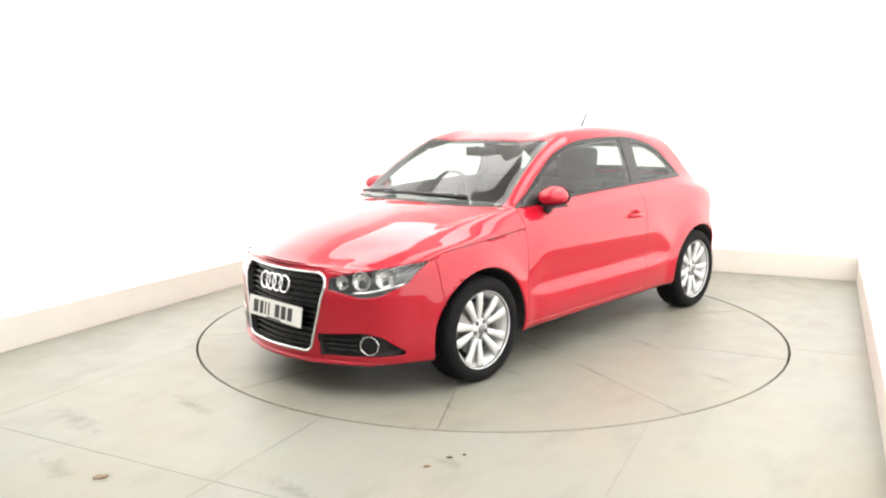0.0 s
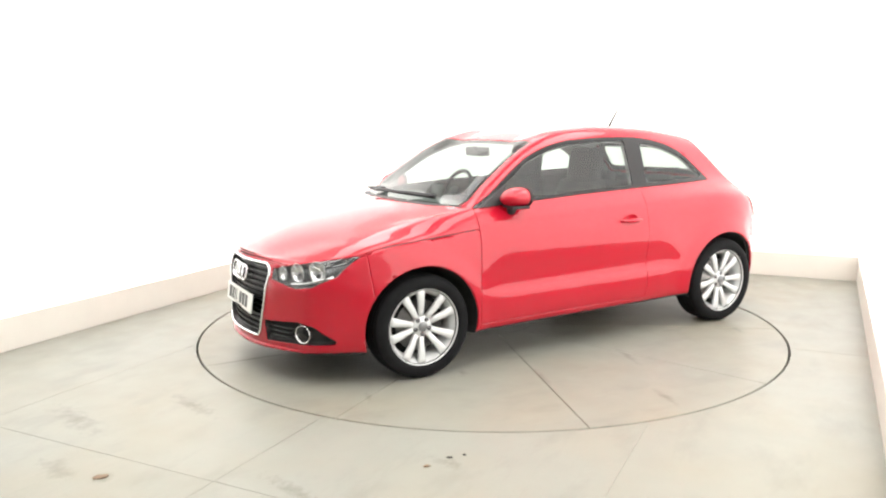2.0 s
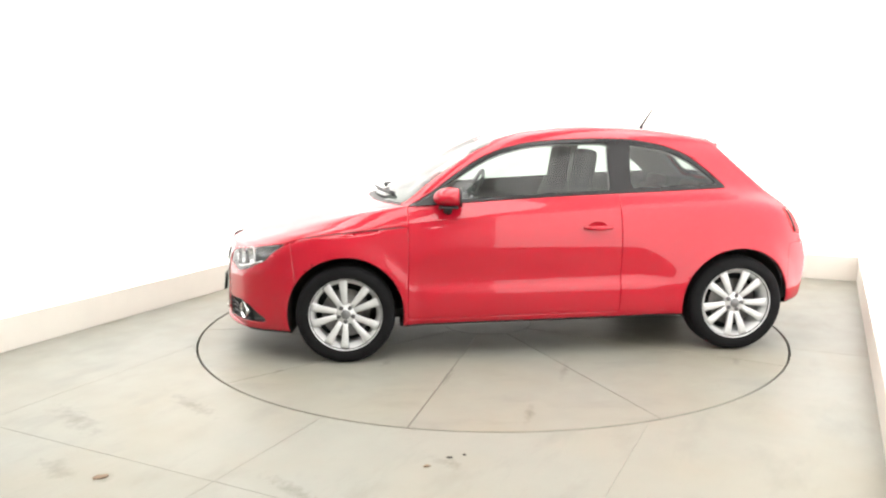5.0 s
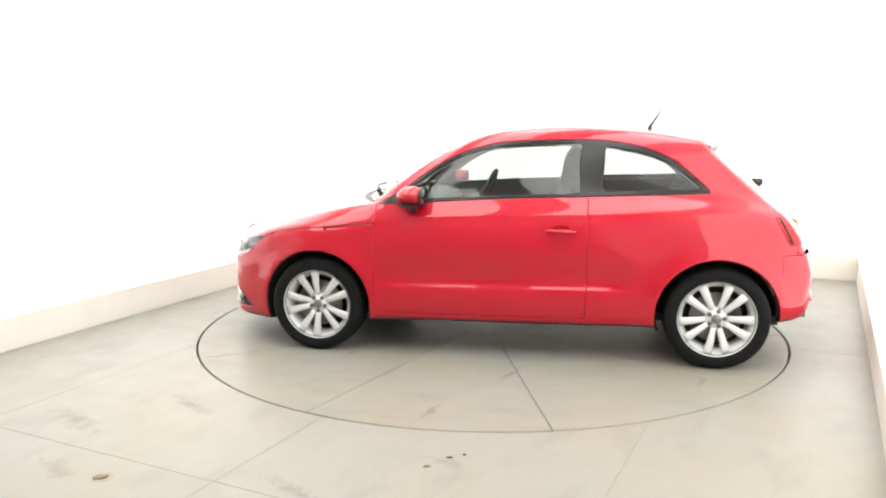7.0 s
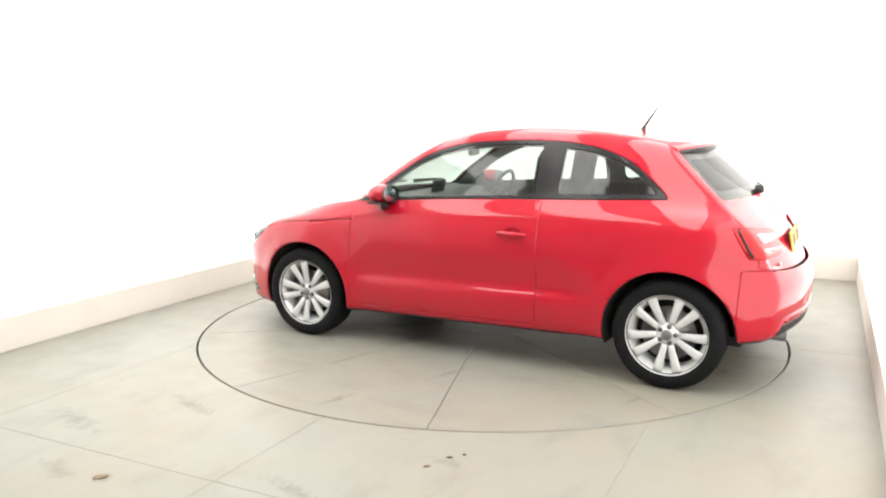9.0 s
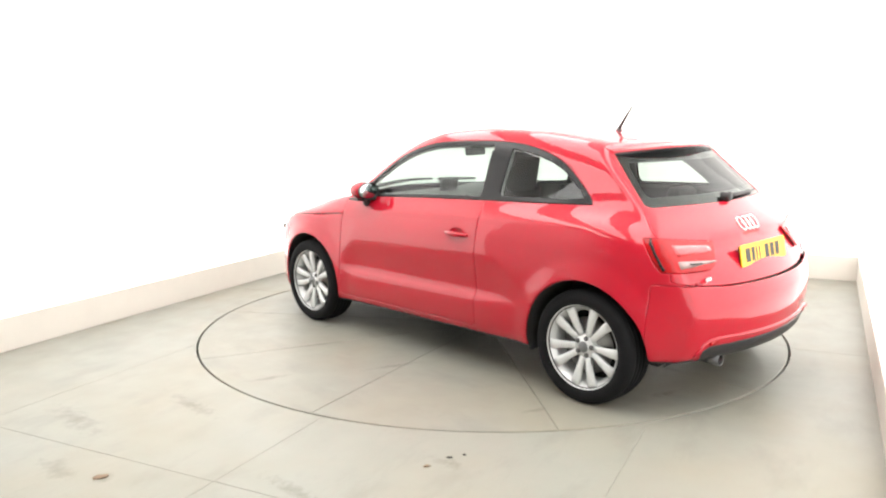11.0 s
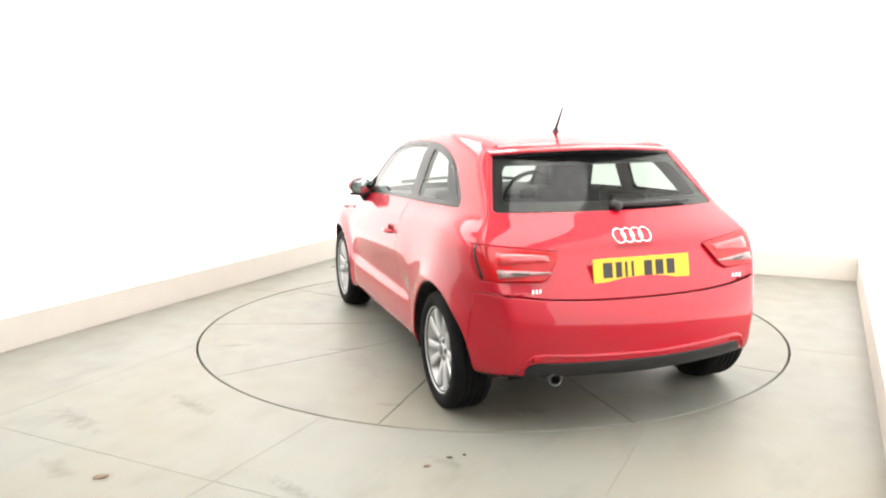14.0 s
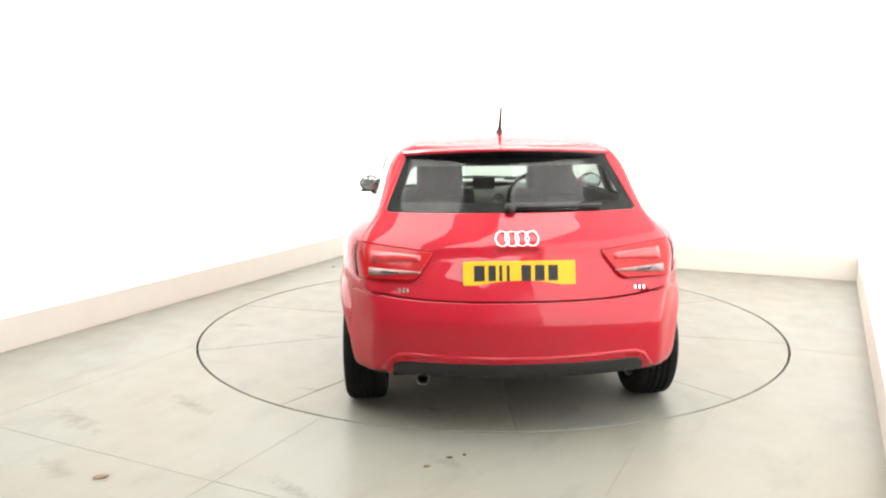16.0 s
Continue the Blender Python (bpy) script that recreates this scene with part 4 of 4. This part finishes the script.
# door mirrors
for s in (1, -1):
    ob_m = pose(0.585, 0.828 * s, 1.005)
    bm = bmesh.new()
    bmesh.ops.create_uvsphere(bm, u_segments=28, v_segments=18, radius=1.0)
    for v in bm.verts:
        x, y, z = v.co
        k = 1 - 0.25 * max(0, z) ** 2
        flat = max(x, -0.55)
        v.co = Vector((flat * 0.106, y * 0.087 * k * s, z * (0.068 if z > 0 else 0.053))) + Vector((0.0, 0.0, 0.006 * y))
    bmesh.ops.transform(bm, matrix=ob_m @ pose(0, 0, 0, 0, 0, -8 * s), verts=bm.verts)
    bmesh.ops.recalc_face_normals(bm, faces=bm.faces)
    mirror = part("door_mirror", bm, RED, car, "red door mirror on a black foot")
    bm = bmesh.new()
    lathe(bm, [(0.078, 0.012), (0.081, 0.0), (0.078, -0.004), (0.071, 0.002), (0.001, 0.002)], 32)
    bmesh.ops.transform(bm, matrix=ob_m @ pose(-0.060, 0.002 * s, 0.006, 0, 0, 90 - 6 * s) @ Matrix.Diagonal((1.0, 1, 0.74, 1)), verts=bm.verts)
    part("mirror_rim", bm, BLACK, mirror, "black mirror rim")
    bm = bmesh.new()
    lathe(bm, [(0.072, 0.003), (0.070, 0.0045), (0.001, 0.0048)], 32)
    bmesh.ops.transform(bm, matrix=ob_m @ pose(-0.060, 0.002 * s, 0.006, 0, 0, 90 - 6 * s) @ Matrix.Diagonal((1.0, 1, 0.72, 1)), verts=bm.verts)
    part("mirror_glass", bm, MIRROR, mirror, "silver mirror glass")
    bm = bmesh.new()
    box(bm, (-0.052, -0.075, -0.058), (0.068, 0.075, -0.042), 0.008, ob_m @ pose(0, 0, 0, 0, 0, -8 * s))
    part("lower_trim", bm, BLACK, mirror, "black lower trim", smooth=False)
    bm = bmesh.new()
    tube(bm, [(0.60, 0.745 * s, 0.918), (0.598, 0.79 * s, 0.925), (0.59, 0.815 * s, 0.962)], lambda t: 0.030 - 0.006 * t, 10)
    part("mirror_foot", bm, BLACK, mirror, "black mirror foot")
    bm = bmesh.new()
    vs = [bm.verts.new((x, y * s, z)) for x, y, z in ((0.80, 0.749, 0.957), (0.60, 0.752, 0.968), (0.60, 0.700, 1.075), (0.68, 0.695, 1.03))]
    bm.faces.new(vs)
    r = bmesh.ops.extrude_face_region(bm, geom=bm.faces[:])
    bmesh.ops.translate(bm, vec=(0, 0.012 * s, 0), verts=[v for v in r["geom"] if isinstance(v, bmesh.types.BMVert)])
    bmesh.ops.recalc_face_normals(bm, faces=bm.faces)
    part("corner_trim", bm, BLACK, mirror, "black triangular corner trim", smooth=False)


# wheels
def build_wheel():
    bm = bmesh.new()
    lathe(bm, [(0.212, -0.09), (0.195, -0.07), (0.185, 0.0), (0.195, 0.06), (0.214, 0.078), (0.222, 0.094), (0.226, 0.094), (0.224, 0.080), (0.219, 0.06)], 64)
    wheel = mesh_ob("wheel", bm, ALLOY, car, "silver ten-spoke alloy wheel", True)
    bm = bmesh.new()
    prof = [(0.214, 0.082), (0.230, 0.101), (0.252, 0.106), (0.275, 0.104), (0.292, 0.094), (0.300, 0.082), (0.3045, 0.060)]
    grooves = []
    for c in (0.045, 0.016, -0.016, -0.045):
        grooves += [(0.305, c + 0.006), (0.298, c + 0.004), (0.298, c - 0.004), (0.305, c - 0.006)]
    prof = prof + grooves + [(0.3045, -0.060), (0.300, -0.082), (0.292, -0.094), (0.275, -0.104), (0.252, -0.106), (0.230, -0.101), (0.214, -0.082)]
    lathe(bm, prof, 72)
    part("tyre", bm, RUBBER, wheel, "black road tyre with four tread grooves")
    bm = bmesh.new()
    lathe(bm, [(0.150, 0.018), (0.150, 0.026), (0.070, 0.026), (0.068, 0.04), (0.001, 0.04)], 48)
    part("brake_disc", bm, STEEL, wheel, "grey steel brake disc")
    bm = bmesh.new()
    lathe(bm, [(0.218, -0.06), (0.001, -0.055)], 40)
    part("back_plate", bm, DARK, wheel, "dark back plate")
    bm = bmesh.new()
    lathe(bm, [(0.066, 0.040), (0.063, 0.060), (0.056, 0.066), (0.034, 0.068), (0.030, 0.076), (0.001, 0.078)], 40)
    part("hub", bm, ALLOY, wheel)
    bm = bmesh.new()
    lathe(bm, [(0.030, 0.0765), (0.027, 0.0805), (0.001, 0.082)], 28)
    part("hub_cap", bm, BEZEL, wheel, "grey hub cap")
    # proud discs whose dark colour stands for the shade in the bolt holes
    for k in range(5):
        a = math.radians(90 + 72 * k + 36)
        bm = bmesh.new()
        lathe(bm, [(0.0140, 0.062), (0.0135, 0.0705), (0.001, 0.0705)], 12)
        bmesh.ops.translate(bm, vec=(0.046 * math.cos(a), 0, 0.046 * math.sin(a)), verts=bm.verts)
        part("wheel_bolt", bm, ALLOY_DARK, wheel, "dark disc, recess shade in its colour")
    # one spoke: widens to the rim, crowned face, dished
    bm = bmesh.new()
    rows = []
    for i in range(7):
        t = i / 6
        r = 0.058 + 0.160 * t
        w = 0.0165 + 0.0115 * t ** 1.3
        y = 0.064 + 0.018 * math.sin(t * 1.9)
        d = 0.030 - 0.006 * t
        rows.append([bm.verts.new(q) for q in ((r, y - d, -w * 0.8), (r, y - 0.006, -w), (r, y, -w * 0.72), (r, y + 0.0015, 0),
                                              (r, y, w * 0.72), (r, y - 0.006, w), (r, y - d, w * 0.8))])
    for p, q in zip(rows, rows[1:]):
        for i in range(6):
            bm.faces.new((p[i], p[i + 1], q[i + 1], q[i]))
        bm.faces.new((p[6], p[0], q[0], q[6]))
    bm.faces.new(rows[0]); bm.faces.new(rows[-1])
    bmesh.ops.recalc_face_normals(bm, faces=bm.faces)
    spoke = part("spoke", bm, ALLOY, wheel)
    for k in range(10):
        m = pose(0, 0, 0, 0, 18 + 36 * k + (3.2 if k % 2 else -3.2), 0)
        if k == 0:
            spoke.matrix_basis = m
        else:
            ob = new("spoke", spoke.data)
            ob.parent = wheel
            ob.matrix_basis = m
    return wheel


wheel = build_wheel()
kids = list(wheel.children)
wheel.matrix_basis = pose(HUBS[0], 0.748, HUB_Z)
for x, s, spin in ((HUBS[1], 1, 21), (HUBS[0], -1, 10), (HUBS[1], -1, 33)):
    w2 = new("wheel", wheel.data)
    w2.parent = car
    w2["label"] = wheel["label"]
    w2.matrix_basis = pose(x, 0.748 * s, HUB_Z, 0, 0, 0 if s > 0 else 180) @ pose(0, 0, 0, 0, spin, 0)
    for c in kids:
        k = new(c.name.split(".")[0], c.data)
        k.parent = w2
        k.matrix_basis = c.matrix_basis.copy()
        if "label" in c:
            k["label"] = c["label"]

# wheel arch liners
for x0 in HUBS:
    for s in (1, -1):
        bm = bmesh.new()
        rows = []
        n = 28
        for i in range(n + 1):
            a = math.radians(-22 + 224 * i / n)
            c, d = x0 + (ARCH_R - 0.001) * math.cos(a), ARCH_Z + (ARCH_R - 0.001) * math.sin(a)
            zz = max(d, 0.222)
            edge = min(side_y(c, max(zz, 0.26)) - 0.012, 0.862) if -1.74 < c < 1.86 else 0.74
            rows.append([bm.verts.new((c, q * s, zz)) for q in (edge, edge - 0.03, 0.60, 0.46)])
        for p, q in zip(rows, rows[1:]):
            for i in range(3):
                bm.faces.new((p[i], p[i + 1], q[i + 1], q[i]))
        mid = bm.verts.new((x0, 0.46 * s, 0.222))
        for p, q in zip(rows, rows[1:]):
            bm.faces.new((p[3], q[3], mid))
        bmesh.ops.recalc_face_normals(bm, faces=bm.faces)
        part("arch_liner", bm, DARK, car, "dark wheel arch liner")

# spoiler, wipers, aerial, exhaust
bm = bmesh.new()
rows = []
for i in range(25):
    y = -0.54 + 1.08 * i / 24
    k = 1 - (y / 0.555) ** 2
    x = -1.155 - 0.12 * k
    zt = 1.306 + 0.024 * k
    tip = 0.035 + 0.020 * k
    rows.append([bm.verts.new(q) for q in ((x + 0.05, y, zt + 0.010), (x, y, zt + 0.004), (x - tip, y * 0.995, zt - 0.006),
                                           (x - tip, y * 0.995, zt - 0.016), (x + 0.02, y, zt - 0.040))])
for p, q in zip(rows, rows[1:]):
    for i in range(4):
        bm.faces.new((p[i], p[i + 1], q[i + 1], q[i]))
bm.faces.new(rows[0]); bm.faces.new(rows[-1])
bmesh.ops.recalc_face_normals(bm, faces=bm.faces)
spoiler = part("roof_spoiler", bm, RED, tailgate, "red roof edge spoiler", smooth=False)
bm = bmesh.new()
rows = []
for i in range(25):
    y = -0.53 + 1.06 * i / 24
    k = 1 - (y / 0.555) ** 2
    x = -1.155 - 0.12 * k
    zt = 1.306 + 0.024 * k
    rows.append([bm.verts.new(q) for q in ((x - 0.030 - 0.02 * k, y, zt - 0.017), (x - 0.035, y, zt - 0.040), (x + 0.02, y, zt - 0.044))])
for p, q in zip(rows, rows[1:]):
    for i in range(2):
        bm.faces.new((p[i], p[i + 1], q[i + 1], q[i]))
bmesh.ops.recalc_face_normals(bm, faces=bm.faces)
part("spoiler_underside", bm, GLOSSY_BLACK, tailgate, "black underside of the spoiler")

bm = bmesh.new()
lathe(bm, [(0.024, -0.004), (0.022, 0.012), (0.012, 0.028), (0.007, 0.04)], 20, "z")
bmesh.ops.transform(bm, matrix=pose(-0.865, 0, 1.388, 0, -8, 0), verts=bm.verts)
aerial = part("aerial", bm, BLACK, car, "short black roof aerial")
bm = bmesh.new()
tube(bm, [(-0.862 - 0.09 * t, 0, 1.405 + 0.135 * t) for t in (0, 0.25, 0.5, 0.75, 1)], lambda t: 0.0105 - 0.0055 * t, 8)
part("aerial_rod", bm, BLACK, aerial)

# front wipers lie on the lower edge of the screen
for pts in (((0.86, 0.42, 0.985), (0.955, 0.10, 0.995), (0.985, -0.22, 1.0)), ((0.90, -0.22, 0.998), (0.905, -0.45, 1.0), (0.86, -0.60, 1.01))):
    bm = bmesh.new()
    path = [Vector(pts[0]).lerp(Vector(pts[1]), t / 5) for t in range(6)] + [Vector(pts[1]).lerp(Vector(pts[2]), t / 5) for t in range(1, 6)]
    tube(bm, [(min(q.x + 0.06, float(cowl(q.y)) + 0.02), q.y, float(np.interp(abs(q.y), (0, 0.69), (0.990, 0.968))) + 0.026) for q in path], lambda t: 0.016 - 0.007 * t, 8)
    part("wiper", bm, BLACK, car, "black windscreen wiper")

bm = bmesh.new()
tube(bm, [(surface_x(y, 1.058, -1) - 0.022, y, 1.052 + 0.004 * (0.05 - y)) for y in (0.02, -0.10, -0.22, -0.34, -0.44)], lambda t: 0.014 - 0.006 * t, 8)
wip = part("rear_wiper", bm, BLACK, tailgate, "black rear wiper arm")
bm = bmesh.new()
lathe(bm, [(0.026, -0.01), (0.026, 0.03), (0.018, 0.040), (0.001, 0.042)], 18)
bmesh.ops.transform(bm, matrix=pose(surface_x(0.02, 1.05, -1) - 0.01, 0.02, 1.048, 0, 0, 90), verts=bm.verts)
part("wiper_pivot", bm, BLACK, wip)

bm = bmesh.new()
lathe(bm, [(0.024, 0.0), (0.030, -0.004), (0.031, 0.10), (0.027, 0.10), (0.025, 0.01), (0.001, 0.01)], 28)
bmesh.ops.transform(bm, matrix=pose(-1.703, 0.452, 0.276, 0, 0, 90), verts=bm.verts)
pipe = part("exhaust_tip", bm, ALLOY_DARK, car, "steel exhaust tailpipe with a dark bore")
bm = bmesh.new()
lathe(bm, [(0.0245, 0.098), (0.0235, 0.02), (0.001, 0.02)], 24)
bmesh.ops.transform(bm, matrix=pose(-1.703, 0.452, 0.276, 0, 0, 90), verts=bm.verts)
part("bore", bm, DARK, pipe, "plain black bore lining")
for s in (1, -1):
    bm = bmesh.new()
    x = surface_x(0.52 * s, 0.385, -1)
    box(bm, (x - 0.006, 0.52 * s - 0.05, 0.374), (x + 0.01, 0.52 * s + 0.05, 0.392), 0.004)
    part("reflector", bm, LAMP_RED, car, "red bumper reflector", smooth=False)


# lower lip of the front bumper
bm = bmesh.new()
tube(bm, [(surface_x(a, 0.196, 1) + 0.004, a, 0.190 + 0.012 * (abs(a) / 0.66) ** 2) for a in [-0.66 + 1.32 * i / 30 for i in range(31)]], lambda t: 0.004 + 0.011 * math.sin(math.pi * t) ** 0.4, 8)
part("front_lip", bm, RED, car, "red lower lip of the front bumper")

# raised lip that frames the lower rear valance
bm = bmesh.new()
lip = [(0.635, 0.318), (0.612, 0.345), (0.590, 0.378), (0.555, 0.395)] + [(0.5 - 0.05 * i, 0.400 - 0.010 * math.sin(math.pi * i / 20)) for i in range(21)]
lip += [(-a, z) for a, z in ((0.555, 0.395), (0.590, 0.378), (0.612, 0.345), (0.635, 0.318))]
tube(bm, [(surface_x(a, z, -1) + 0.001, a, z) for a, z in lip], 0.011, 8)
part("bumper_lip", bm, RED, car, "red raised lip over the rear valance")


# cabin
def rounded(bm, lo, hi, m=None, r=0.04):
    box(bm, lo, hi, min(r, *(abs(hi[i] - lo[i]) / 2.3 for i in range(3))), m)
    return bm


def seat(x, y, name):
    bm = bmesh.new()
    rounded(bm, (-0.24, -0.25, 0.30), (0.28, 0.25, 0.50), pose(x, y, 0, 0, -5, 0), 0.06)
    cushion = part(name, bm, CLOTH, car, "charcoal cloth front seat")
    bm = bmesh.new()
    n = 14
    rows = []
    for i in range(n + 1):
        t = i / n
        w = 0.262 - 0.05 * t ** 2.2
        th = 0.085 - 0.03 * t
        cx0, z = -0.20 - 0.20 * t, 0.46 + 0.58 * t
        rows.append([bm.verts.new((x + cx0 + dx * th, y + dy * w, z)) for dx, dy in
                     ((1, -0.75), (0.75, -0.3), (0.75, 0.3), (1, 0.75), (0.5, 1), (-0.5, 1), (-1, 0.6), (-1, -0.6), (-0.5, -1), (0.5, -1))])
    for p, q in zip(rows, rows[1:]):
        for i in range(10):
            bm.faces.new((p[i], p[(i + 1) % 10], q[(i + 1) % 10], q[i]))
    bm.faces.new(rows[0]); bm.faces.new(rows[-1])
    bmesh.ops.recalc_face_normals(bm, faces=bm.faces)
    part("seat_back", bm, CLOTH, cushion)
    bm = bmesh.new()
    rounded(bm, (-0.055, -0.145, -0.08), (0.055, 0.145, 0.19), pose(x - 0.41, y, 1.085, 0, -10, 0), 0.05)
    part("headrest", bm, CLOTH, cushion)
    bm = bmesh.new()
    for d in (-0.06, 0.06):
        tube(bm, [(x - 0.40, y + d, 1.0), (x - 0.42, y + d, 1.10)], 0.007, 8)
    part("headrest_posts", bm, STEEL, cushion)


seat(0.06, 0.33, "front_seat")
seat(0.06, -0.37, "front_seat")
bm = bmesh.new()
rounded(bm, (-0.95, -0.58, 0.30), (-0.45, 0.58, 0.52), None, 0.07)
bench = part("rear_bench", bm, CLOTH, car, "charcoal cloth rear bench")
bm = bmesh.new()
rounded(bm, (-0.08, -0.58, 0.0), (0.06, 0.58, 0.52), pose(-0.95, 0, 0.48, 0, -18, 0), 0.06)
part("bench_back", bm, CLOTH, bench)
for y in (0.33, -0.33):
    bm = bmesh.new()
    rounded(bm, (-0.045, -0.12, 0.0), (0.045, 0.12, 0.09), pose(-1.10, y, 0.965, 0, -15, 0), 0.035)
    part("headrest", bm, CLOTH, bench)
bm = bmesh.new()
rounded(bm, (-1.62, -0.58, 0.86), (-1.16, 0.58, 0.885), None, 0.01)
part("parcel_shelf", bm, CLOTH, car, "dark parcel shelf", smooth=False)
bm = bmesh.new()
box(bm, (-1.6, -0.70, 0.25), (0.98, 0.70, 0.30))
part("cabin_floor", bm, DARK, car, "dark cabin carpet", smooth=False)
# dashboard from its profile, bowed across the car
bm = bmesh.new()
prof = ((1.02, 0.925), (0.90, 0.945), (0.72, 0.955), (0.62, 0.94), (0.57, 0.89), (0.58, 0.78), (0.66, 0.62), (0.80, 0.45), (1.0, 0.40))
rows = []
for i in range(21):
    y = -0.70 + 1.40 * i / 20
    back = -0.05 * (abs(y) / 0.7) ** 2
    lift = 0.03 * math.exp(-((y + 0.37) / 0.16) ** 2)
    rows.append([bm.verts.new((x - (0.12 * (abs(y) / 0.7) ** 2 if k < 2 else 0) + (0 if k < 2 else back * 0.4), y,
                               z + (lift if 1 < k < 5 else 0))) for k, (x, z) in enumerate(prof)])
for p, q in zip(rows, rows[1:]):
    for k in range(len(prof) - 1):
        bm.faces.new((p[k], p[k + 1], q[k + 1], q[k]))
bmesh.ops.recalc_face_normals(bm, faces=bm.faces)
dash = part("dashboard", bm, CABIN, car, "dark grey moulded dashboard")
bm = bmesh.new()
box(bm, (-0.012, -0.085, -0.045), (0.012, 0.085, 0.045), 0.006, pose(0.645, -0.03, 0.995, 0, -12, 0))
part("screen", bm, GLOSSY_BLACK, dash, "raised central display", smooth=False)
for y in (0.55, -0.62, 0.10, -0.14):
    bm = bmesh.new()
    lathe(bm, [(0.048, 0), (0.050, 0.012), (0.042, 0.014), (0.036, 0.004), (0.001, 0.002)], 26)
    bmesh.ops.transform(bm, matrix=pose(0.575, y, 0.88, 0, 0, 90), verts=bm.verts)
    part("air_vent", bm, BEZEL, dash, "round air vent")
bm = bmesh.new()
tilt = pose(0.30, -0.37, 0.925, 0, -24, 0)
tube(bm, [(0, 0.185 * math.cos(2 * math.pi * i / 40), 0.185 * math.sin(2 * math.pi * i / 40)) for i in range(40)], 0.015, 8, True)
for a in (0, 180, 250, 290):
    c, d = math.cos(radians(a)), math.sin(radians(a))
    tube(bm, [(0.02, 0.05 * c, 0.05 * d), (0.0, 0.18 * c, 0.18 * d)], 0.014, 6)
bmesh.ops.create_uvsphere(bm, u_segments=16, v_segments=10, radius=0.065, matrix=Matrix.Translation((0.02, 0, 0)) @ Matrix.Diagonal((0.4, 1, 0.9, 1)))
bmesh.ops.transform(bm, matrix=tilt, verts=bm.verts)
part("steering_wheel", bm, BLACK, car, "black three-spoke steering wheel")
bm = bmesh.new()
tube(bm, [(0.31, -0.37, 0.925), (0.60, -0.37, 0.80)], 0.03, 10)
part("steering_column", bm, BLACK, car)
bm = bmesh.new()
rounded(bm, (-0.012, -0.115, -0.032), (0.012, 0.115, 0.032), pose(0.34, 0.0, 1.255, 0, 8, 10), 0.012)
rv = part("interior_mirror", bm, BLACK, car, "black interior mirror")
bm = bmesh.new()
tube(bm, [(0.345, 0, 1.265), (0.37, 0, 1.29)], 0.010, 8)
part("mirror_stalk", bm, BLACK, rv)
raw.free()


def motions():
    walk(turntable, [(t, pose(0, 0, 0, 0, 0, a)) for t, a in TURN])
    walk(car, [(t, pose(0, 0, 0, 0, 0, a) @ pose(CAR_SHIFT[0], CAR_SHIFT[1], 0)) for t, a in TURN])


motions()
